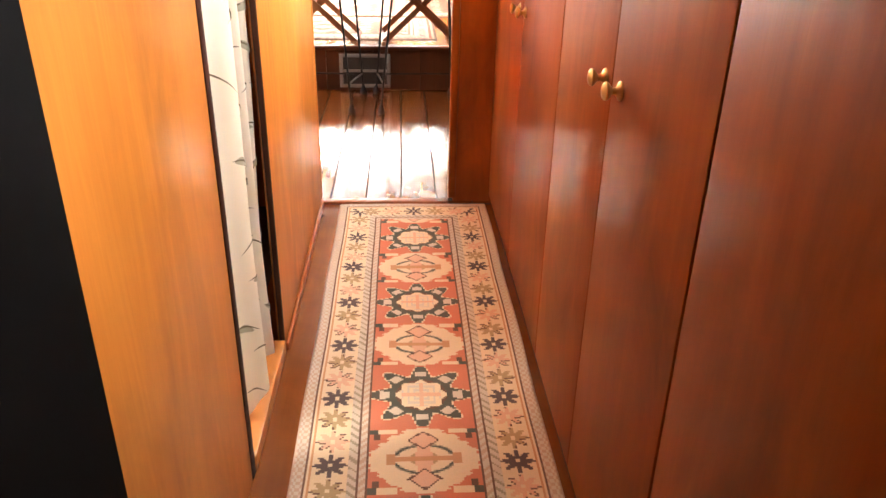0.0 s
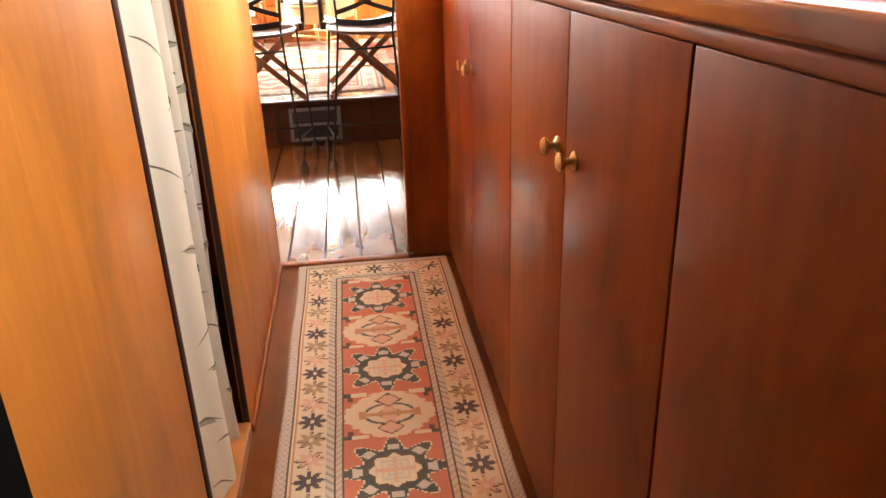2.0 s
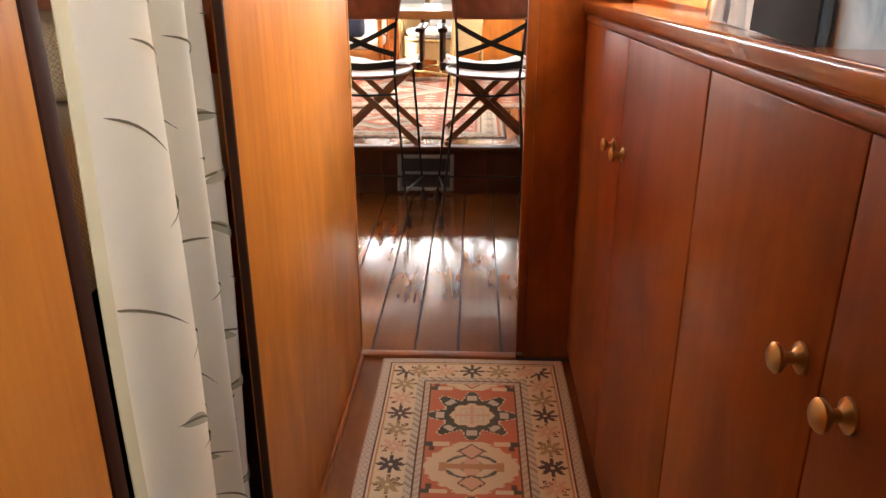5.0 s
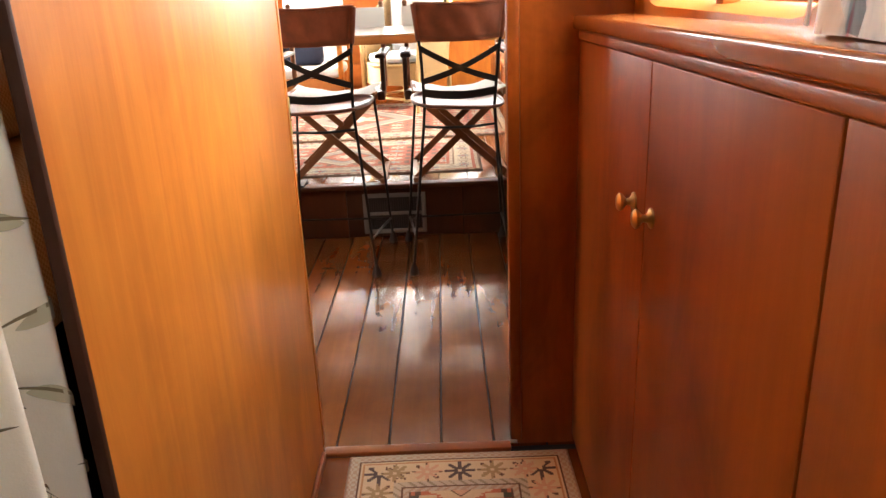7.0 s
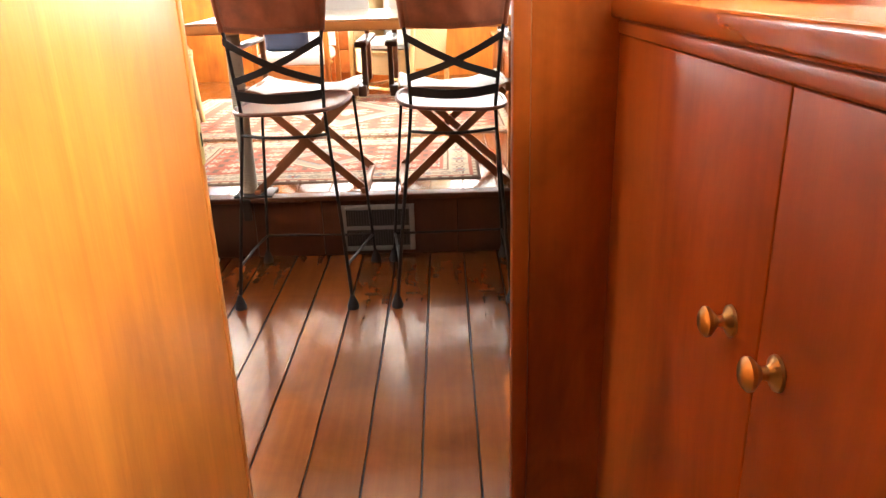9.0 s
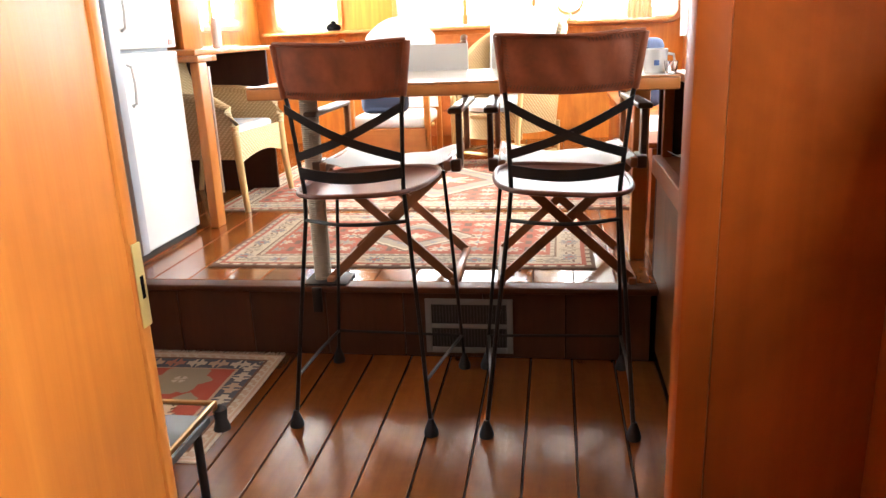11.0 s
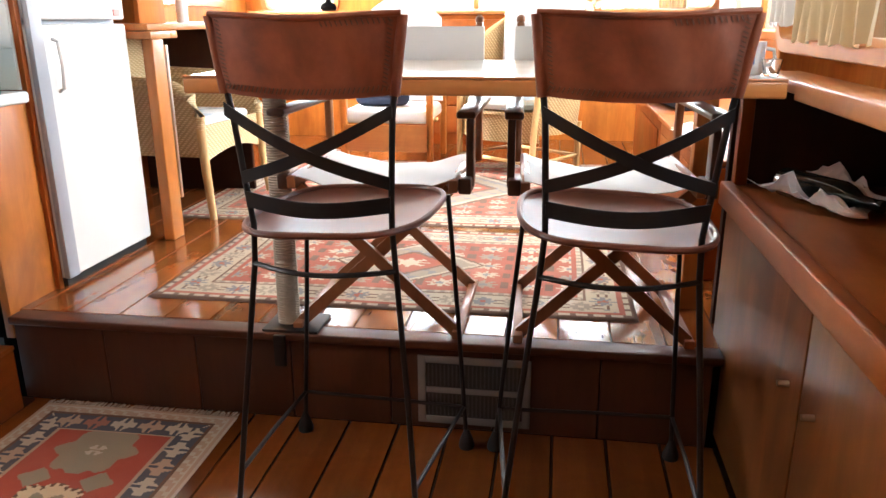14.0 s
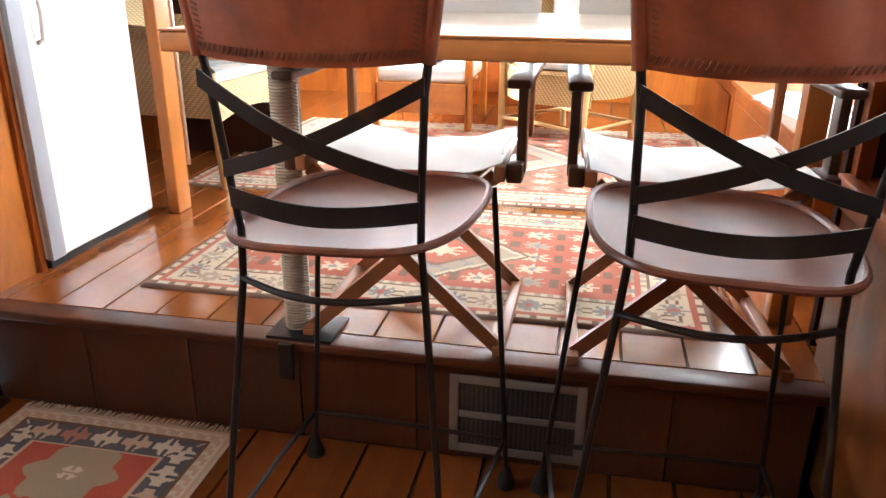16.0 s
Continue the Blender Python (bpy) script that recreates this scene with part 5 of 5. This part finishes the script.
g.color(g.ramp(mesh_h, [(0.0, (0.34, 0.20, 0.075)), (0.35, (0.54, 0.36, 0.15)), (1.0, (0.68, 0.48, 0.23))]))
g.bump(mesh_h, 0.6, 0.004)
pale_weave = golden.copy()
pale_weave.name = "pale_wicker"
for nd in pale_weave.node_tree.nodes:
    if nd.bl_idname == "ShaderNodeValToRGB":
        for e, c in zip(nd.color_ramp.elements, ((0.54, 0.38, 0.18), (0.68, 0.51, 0.27), (0.78, 0.62, 0.38))):
            e.color = rgb(*c)
cane = material("pale_cane", (0.60, 0.40, 0.17), 0.4, coat=0.2)
cushion_m = material("blue_white_cushion", (0.62, 0.68, 0.72), 0.9)
g = Graph(cushion_m)
cn = g.noise(g.coords((1, 1, 1)), 9.0, 3.0, 0.5)
g.color(g.ramp(cn, [(0.40, (0.42, 0.52, 0.60)), (0.52, (0.74, 0.75, 0.74))]))
cover_m = material("white_loose_cover", (0.74, 0.76, 0.78), 0.9)
navy_m = material("navy_cotton", (0.035, 0.045, 0.085), 0.9)


def arc(n, a0, a1):
    return [radians(a0 + (a1 - a0) * k / n) for k in range(n + 1)]


def wicker_armchair(label, at, rz, cover=None, cushion=None, height=0.86, wide=1.0, weave=None):
    """Tub-shaped woven armchair, open towards -y."""
    wicker = weave or golden
    ob = thing("wicker_armchair", label, "armchair", "wicker armchairs", at=at, rz=rz)

    def shell(u, v):
        a = radians(-32 + 244 * u)
        side = abs(u - 0.5) * 2
        top = 0.62 + (height - 0.62) * max(0.0, 1 - side ** 2.2 * 1.35) + 0.0
        z = 0.26 + (top - 0.26) * v
        flare = 1.0 + 0.10 * v
        return (0.285 * math.cos(a) * flare, 0.02 + 0.27 * math.sin(a) * flare + 0.05 * v * max(0, math.sin(a)), z)
    part("tub_back", grid_bm(40, 10, shell, 0.016), wicker, ob, "woven tub back and arms")
    rim = [shell(k / 40, 1.0) for k in range(41)]
    part("rim", tube_bm(rim, 0.017, 8), cane, ob)
    part("apron", grid_bm(14, 6, lambda u, v: ((u - 0.5) * 0.50, -0.135 - 0.10 * math.sin(math.pi * u), 0.22 + 0.17 * v), 0.014), wicker, ob, "woven front apron")
    part("seat", lathe_bm([(0.255, 0.0), (0.262, 0.015), (0.255, 0.03)], 28, (0, 0.01, 0.36)), wicker, ob)
    for s in (-1, 1):
        part("leg", tube_bm([(s * 0.235, -0.165, 0.0), (s * 0.242, -0.16, 0.28), (s * 0.258, -0.14, 0.62)], 0.015, 10), cane, ob)
        part("leg", tube_bm([(s * 0.20, 0.23, 0.0), (s * 0.21, 0.22, 0.30)], 0.015, 10), cane, ob)
    loop = [(-0.232, -0.17, 0.10), (-0.10, -0.20, 0.115), (0.10, -0.20, 0.115), (0.232, -0.17, 0.10), (0.205, 0.22, 0.10), (-0.205, 0.22, 0.10)]
    part("stretcher", tube_bm(loop, 0.010, 8, closed=True), cane, ob)
    if cushion is not None:
        part("cushion", lathe_bm([(0.10, 0.0), (0.225, 0.008), (0.238, 0.035), (0.225, 0.062), (0.10, 0.072), (0.001, 0.072)], 28, (0, -0.01, 0.391)), cushion, ob, "pale blue and white seat cushion")
    if cover is not None:
        def drape(u, v):
            a = radians(28 + 124 * u)
            side = abs(u - 0.5) * 2
            z = 0.44 + (height + 0.075 - 0.44) * v * (1 - 0.16 * side ** 3 * v)
            fl = 0.80 + 0.19 * v
            return (0.285 * math.cos(a) * fl, 0.0 + 0.275 * math.sin(a) * fl + 0.05 * v, z)
        part("back_cover", grid_bm(26, 10, drape, 0.035), cover, ob, "padded white back cover")
    for child in ob.children_recursive:
        for v in child.data.vertices:
            v.co.x *= wide
            v.co.y *= wide
    return ob


wicker_armchair("golden wicker armchair, padded white back cover, pale blue cushion", (0.14, 4.50, DECK), -38, cover=cover_m, cushion=cushion_m, height=0.97, wide=1.2)

def cane_armchair(label, at, rz):
    """Square woven armchair on cane legs, front towards -y."""
    ob = thing("cane_armchair", label, "armchair", at=at, rz=rz)
    w, f, r = 0.29, -0.26, 0.25
    part("seat", span((-w + 0.02, f + 0.02, 0.315), (w - 0.02, r - 0.01, 0.395), 0.015), pale_weave, ob, "woven seat")
    part("apron", grid_bm(16, 6, lambda u, v: ((u - 0.5) * 0.575, f - 0.012 * math.sin(math.pi * u), 0.255 + 0.045 * math.sin(math.pi * u) * (1 - v) + 0.17 * v), 0.016), pale_weave, ob, "woven front apron")
    part("back_band", grid_bm(16, 8, lambda u, v: ((u - 0.5) * 0.56, r + 0.03 + 0.045 * v + 0.035 * math.sin(math.pi * u), 0.60 + 0.17 * v + 0.035 * math.sin(math.pi * u) * v), 0.014), pale_weave, ob, "woven top band of the back")
    part("back_rail", tube_bm([((k / 16 - 0.5) * 0.57, r + 0.075 + 0.035 * math.sin(math.pi * k / 16), 0.777 + 0.035 * math.sin(math.pi * k / 16)) for k in range(17)], 0.016, 8), cane, ob)
    for k in range(9):
        x = -0.24 + 0.06 * k
        part("spindle", tube_bm([(x, r, 0.39), (x, r + 0.03 + 0.03 * math.cos(x * 5), 0.61)], 0.005, 6), cane, ob)
    for s in (-1, 1):
        x = s * w
        arm = [(x * 0.97, r + 0.05, 0.64), (x * 1.02, r - 0.10, 0.632), (x * 1.05, 0.0, 0.622), (x * 1.05, f + 0.10, 0.600), (x * 1.03, f + 0.025, 0.555), (x, f - 0.004, 0.47), (x * 0.99, f, 0.40)]
        part("armrest", tube_bm(arm, [0.018, 0.020, 0.024, 0.027, 0.026, 0.024, 0.022], 10), pale_weave, ob, "wrapped cane armrest")

        def side(u, v, x=x, arm=arm):
            k = u * (len(arm) - 2)
            i = min(int(k), len(arm) - 3)
            p = Vector(arm[i]).lerp(Vector(arm[i + 1]), k - i)
            return (x * 0.985 + (p.x - x * 0.985) * v, p.y, 0.285 + (p.z - 0.285) * v)
        part("side_panel", grid_bm(14, 7, side, 0.012), pale_weave, ob, "woven side panel")
        part("leg", tube_bm([(x * 1.03, f - 0.03, 0.0), (x, f - 0.01, 0.22), (x * 0.99, f, 0.42)], [0.017, 0.021, 0.023], 10), cane, ob)
        part("leg", tube_bm([(x * 0.97, r + 0.07, 0.0), (x * 0.95, r + 0.01, 0.33), (x * 0.96, r + 0.06, 0.70), (x * 0.96, r + 0.085, 0.785)], 0.018, 10), cane, ob)
    part("cushion", span((-0.25, f + 0.03, 0.397), (0.25, r - 0.04, 0.455), 0.025, 4), cushion_m, ob, "pale blue and white seat cushion")
    return ob


cane_armchair("pale wicker armchair with blue cushion facing the table", (-1.45, 3.50, DECK), 86)

easy = thing("easy_chair", "wooden easy chair with white padded seat and back", "armchair", at=(-0.66, 4.86, DECK))
part("front_board", span((-0.27, -0.345, 0.10), (0.27, -0.32, 0.265), 0.006), M["teak_x"], easy, "teak front board")
part("seat_cushion", span((-0.265, -0.335, 0.268), (0.265, 0.20, 0.36), 0.035, 4), cover_m, easy)
part("back_cushion", grid_bm(20, 12, lambda u, v: ((u - 0.5) * 0.54 * (1 - 0.06 * v), 0.20 + 0.07 * v, 0.36 + 0.66 * v * (1 - 0.21 * (abs(u - 0.5) * 2) ** 2.2)), 0.06), cover_m, easy, "rounded white padded back")
for s in (-1, 1):
    part("leg", span((s * 0.268 - 0.02, -0.345, 0.0), (s * 0.268 + 0.02, -0.30, 0.52), 0.006), M["teak_z"], easy)
    part("leg", span((s * 0.268 - 0.02, 0.20, 0.0), (s * 0.268 + 0.02, 0.245, 0.50), 0.006), M["teak_z"], easy)
    part("armrest", span((s * 0.268 - 0.028, -0.36, 0.521), (s * 0.268 + 0.028, 0.25, 0.545), 0.008, 3), M["teak"], easy)
pil = thing("cushion", "navy cotton scatter cushion on the easy chair", "cushion", at=(-0.72, 4.70, DECK + 0.362), rz=6)
bmp = span((-0.17, -0.05, 0.0), (0.17, 0.06, 0.24), 0.05, 4)
part("cushion_cover", bmp, navy_m, pil)

# ---- saloon: desk, lockers, chest ----
desk = thing("desk", "varnished teak desk with post beside the fridge", "desk", at=(-1.212, 2.880, DECK))
part("post", span((-0.028, -0.045, 0.0), (0.018, 0.045, 0.815), 0.006, 3), M["teak_z"], desk)
part("beam", span((-0.70, -0.070, 0.8155), (0.030, 0.085, 0.845), 0.005), M["teak_x"], desk)
part("beam", span((-0.03, 0.0855, 0.8155), (0.020, 0.16, 0.845), 0.004), M["teak"], desk)
part("top", span((-0.73, -0.075, 0.846), (0.022, 0.95, 0.872), 0.006, 3), M["teak"], desk)
part("metal_strip", tube_bm([(0.006, 0.074, 0.16), (0.006, 0.074, 0.79)], 0.010, 8), M["steel"], desk, "chrome strip along the post")
part("back_panel", span((-0.73, 0.92, 0.0), (-0.02, 0.945, 0.8455), 0.003), M["dark"], desk)
upr = thing("desk_hutch", "varnished wooden hutch on the desk", "cabinet", at=(-1.62, 3.32, DECK + 0.8725))
part("back_panel", span((-0.36, 0.0, 0.0), (0.20, 0.02, 0.75), 0.003), M["panel"], upr)
part("side_panel", span((0.20, -0.20, 0.0), (0.222, 0.02, 0.75), 0.003), M["panel"], upr)
flask = thing("flask", "slim white flask on the desk", "flask", at=(-1.33, 3.370, DECK + 0.8725))
part("body", lathe_bm([(0.024, 0.0), (0.026, 0.004), (0.026, 0.12), (0.020, 0.135), (0.020, 0.155), (0.001, 0.157)], 20), M["white_enamel"], flask)


def book_row(at, n, seed):
    rnd = random.Random(seed)
    x = 0.0
    for k in range(n):
        w, h = rnd.uniform(0.018, 0.038), rnd.uniform(0.17, 0.24)
        tone = rnd.choice(((0.45, 0.08, 0.06), (0.10, 0.14, 0.25), (0.55, 0.50, 0.40), (0.12, 0.10, 0.09), (0.30, 0.22, 0.10)))
        cover = material("book_cloth", tone, 0.7)
        b = thing("book", "upright cloth-bound book on the saloon shelf", "book", "books on the saloon shelf", at=(at[0], at[1] + x, at[2]))
        part("cover", span((-0.075, 0.0, 0.0), (0.075, w, h), 0.003), cover, b)
        part("pages", span((-0.0752, 0.003, 0.003), (0.0765, w - 0.003, h - 0.003), 0.001), M["paint"], b)
        x += w + 0.002


shelf = thing("bookshelf", "dark wooden bookshelf by the port window", "bookshelf", at=(-1.93, 4.3, DECK))
part("board", span((-0.09, -0.55, 0.85), (0.10, 0.55, 0.875), 0.004), M["teak"], shelf)
part("front", span((-0.09, -0.55, 0.0), (0.09, 0.55, 0.8495), 0.004), M["cabinet"], shelf, "dark locker front")
book_row((-1.93, 3.80, DECK + 0.8752), 7, 4)

for y0, y1 in ((2.62, 3.9), (3.905, 5.2)):
    bench = thing("locker_bench", "varnished wooden locker bench along the hull", "bench", "saloon lockers", at=(1.17, (y0 + y1) / 2, DECK))
    hl = (y1 - y0) / 2
    part("box", span((-0.28, -hl, 0.0), (0.32, hl, 0.40), 0.006), M["cabinet"], bench)
    part("lid", span((-0.30, -hl, 0.401), (0.32, hl, 0.425), 0.006), M["cabinet_x"], bench)
    part("panel_line", span((-0.286, -hl + 0.08, 0.06), (-0.281, hl - 0.08, 0.34), 0.002), M["cabinet"], bench)
cush = thing("bench_cushion", "dark navy cushion leaning on the locker bench", "cushion", at=(1.02, 4.25, DECK + 0.426), rz=12)
part("cushion_cover", span((-0.09, -0.24, 0.0), (0.06, 0.24, 0.40), 0.05, 4), navy_m, cush)
for k in range(3):
    pp = thing("paper_sheet", "white loose paper lying on the locker bench", "paper", "papers on the bench", at=(1.0 + 0.02 * k, 3.12 + 0.13 * k, DECK + 0.426 + 0.0012 * k), rz=10 + 25 * k)
    part("sheet", grid_bm(6, 6, lambda u, v: ((u - 0.5) * 0.21, (v - 0.5) * 0.297, 0.0015 + 0.004 * math.sin(3 * u + k) ** 2), 0.0006), M["canvas"], pp)

chest = thing("drawer_chest", "brown wooden chest of drawers under the forward window", "chest", at=(-0.28, 5.62, DECK))
part("carcass", span((-0.45, -0.16, 0.0), (0.40, 0.175, 0.915), 0.005), M["cabinet"], chest)
part("top", span((-0.47, -0.18, 0.916), (0.42, 0.175, 0.940), 0.006), M["teak_x"], chest)
for k in range(4):
    z = 0.09 + k * 0.20
    dq = part("drawer", span((-0.42, -0.172, z), (0.37, -0.161, z + 0.19), 0.004), M["cabinet_x"], chest)
    for s in (-0.22, 0.17):
        knob(dq, (s, -0.172, z + 0.095), pose(0, 0, 0, 90, 0, 0))
sill = thing("window_ledge", "varnished ledge under the forward window", "shelf", at=(-0.25, 5.74, 1.208))
part("board", span((0.46, -0.12, 0.0), (1.60, 0.055, 0.024), 0.005), M["teak_x"], sill)
part("board", span((-1.70, -0.12, 0.0), (-0.51, 0.055, 0.024), 0.005), M["teak_x"], sill)

lampx = thing("brass_lamp", "round brass cabin lamp on the forward ledge", "lamp", at=(0.60, 5.66, 1.233))
part("base", lathe_bm([(0.055, 0.0), (0.055, 0.012), (0.018, 0.022), (0.015, 0.06)], 20), M["brass"], lampx)
ring = [(0.10 * math.cos(a), 0.0, 0.155 + 0.10 * math.sin(a)) for a in arc(24, 0, 345)]
part("ring", tube_bm(ring, 0.013, 8, closed=True), M["brass"], lampx)
part("glass_globe", lathe_bm([(0.01, 0.0), (0.05, 0.02), (0.066, 0.06), (0.05, 0.10), (0.01, 0.12)], 20, (0, 0, 0.095)), M["glass"], lampx)
model = thing("bird_ornament", "small black carved ornament on the forward ledge", "ornament", at=(-1.33, 5.64, 1.233))
part("figure", lathe_bm([(0.05, 0.0), (0.062, 0.02), (0.05, 0.045), (0.022, 0.06), (0.018, 0.075), (0.001, 0.085)], 16), M["black"], model)

# ---- saloon and galley curtains ----


def hull_curtain(label, y0, y1, z0, z1, x0, waves, mat):
    ob = thing("window_curtain", label, "curtain", "short curtains", at=(x0, (y0 + y1) / 2, z0))
    base = ob.matrix_basis.inverted()
    part("cloth", grid_bm(60, 6, lambda u, v: base @ (curtain_fold(u, v, y0, y1, z0, z1, 0.014, waves, x0) + Vector((0, 0, 0.006 * math.sin(30 * u) * (1 - v)))), 0.0015), mat, ob)


hull_curtain("short beige cotton curtain at the side window", 1.70, 2.20, 1.110, 1.80, 0.985, 8, beige)
hull_curtain("short white cotton curtain at the side window", 2.23, 2.44, 1.15, 1.80, 0.985, 4, sheer)
hull_curtain("short white cotton curtain at the side window", 0.55, 1.15, 1.10, 1.80, 0.985, 8, sheer)
hull_curtain("short white cotton curtain at the side window", 2.80, 3.20, 1.09, 1.90, 1.455, 7, sheer)
hull_curtain("short white cotton curtain at the side window", 5.25, 5.66, 1.09, 1.90, 1.455, 6, sheer)


def bow_curtain(label, x0, x1, mat):
    ob = thing("window_curtain", label, "curtain", "short curtains", at=((x0 + x1) / 2, 5.74, 1.235))
    base = ob.matrix_basis.inverted()
    part("cloth", grid_bm(40, 5, lambda u, v: base @ Vector((x0 + (x1 - x0) * u, 5.74 + 0.016 * math.sin(30 * u), 1.235 + 0.685 * v)), 0.0015), mat, ob)


bow_curtain("white cotton curtain at the forward window", 0.80, 1.02, sheer)
bow_curtain("beige cotton curtain at the forward window", 1.05, 1.24, beige)
hull_curtain("short white cotton curtain over the desk window", 4.25, 4.6, 1.27, 1.90, -1.99, 5, sheer)


# ---- planks and boards, piece by piece ----
def pieces(parent, name, boxes, mat, bevel=0.002):
    """Boards as objects of their own; boards of one size share a mesh."""
    seen = {}
    for lo, hi in boxes:
        size = tuple(round(b - a, 4) for a, b in zip(lo, hi))
        mid = [(a + b) / 2 for a, b in zip(lo, hi)]
        if size not in seen:
            seen[size] = part(name, box_bm(size, (0, 0, 0), bevel, 1), mat, parent)
            seen[size].location = mid
        else:
            ob = new(name, seen[size].data)
            ob.parent, ob.location = parent, mid


floor_galley = bpy.data.objects["floor_galley"]
floor_saloon = bpy.data.objects["floor_saloon"]
riser_backing = bpy.data.objects["riser_backing"]
W = 0.152
row = []
x = 0.548 - 12 * W
while x < 0.84:
    row.append(((x + 0.0024, 0.054, -0.014), (x + W - 0.0024, 1.985, 0.0)))
    x += W
pieces(floor_galley, "plank", row, M["floor"])
row = []
x = -2.03
while x < 1.42:
    row.append(((x + 0.0016, 2.037, DECK - 0.012), (x + W - 0.0016, 5.78, DECK)))
    x += W
pieces(floor_saloon, "plank", row, M["floor"])
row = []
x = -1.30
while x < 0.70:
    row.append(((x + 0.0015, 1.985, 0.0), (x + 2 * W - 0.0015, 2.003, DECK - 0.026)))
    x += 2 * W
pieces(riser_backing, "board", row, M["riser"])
wall_tiles = bpy.data.objects["wall_galley_port"]
tile_mat = material("white_glazed_tile", (0.74, 0.73, 0.70), 0.22, coat=0.4)
row = []
for j in range(3):
    for i in range(15):
        y0, z0 = 0.10 + i * 0.1445, 0.985 + j * 0.13
        if j == 2 and 0.72 < y0 < 1.30:
            continue
        row.append(((-1.901, y0 + 0.0015, z0 + 0.0015), (-1.894, y0 + 0.1430, z0 + 0.1285)))
pieces(wall_tiles, "tile", row, tile_mat, 0.0015)
partition = bpy.data.objects["partition_galley"]
part("tile_backing", span((-1.893, 2.2166, 0.96), (-1.313, 2.2219, 1.352)), M["paint"], partition, "white tile grout")
row = []
for j in range(3):
    for i in range(4):
        x0, z0 = -1.893 + i * 0.1445, 0.960 + j * 0.13
        row.append(((x0 + 0.0015, 2.214, z0 + 0.0015), (x0 + 0.1430, 2.2215, z0 + 0.1285)))
pieces(partition, "tile", row, tile_mat, 0.0015)
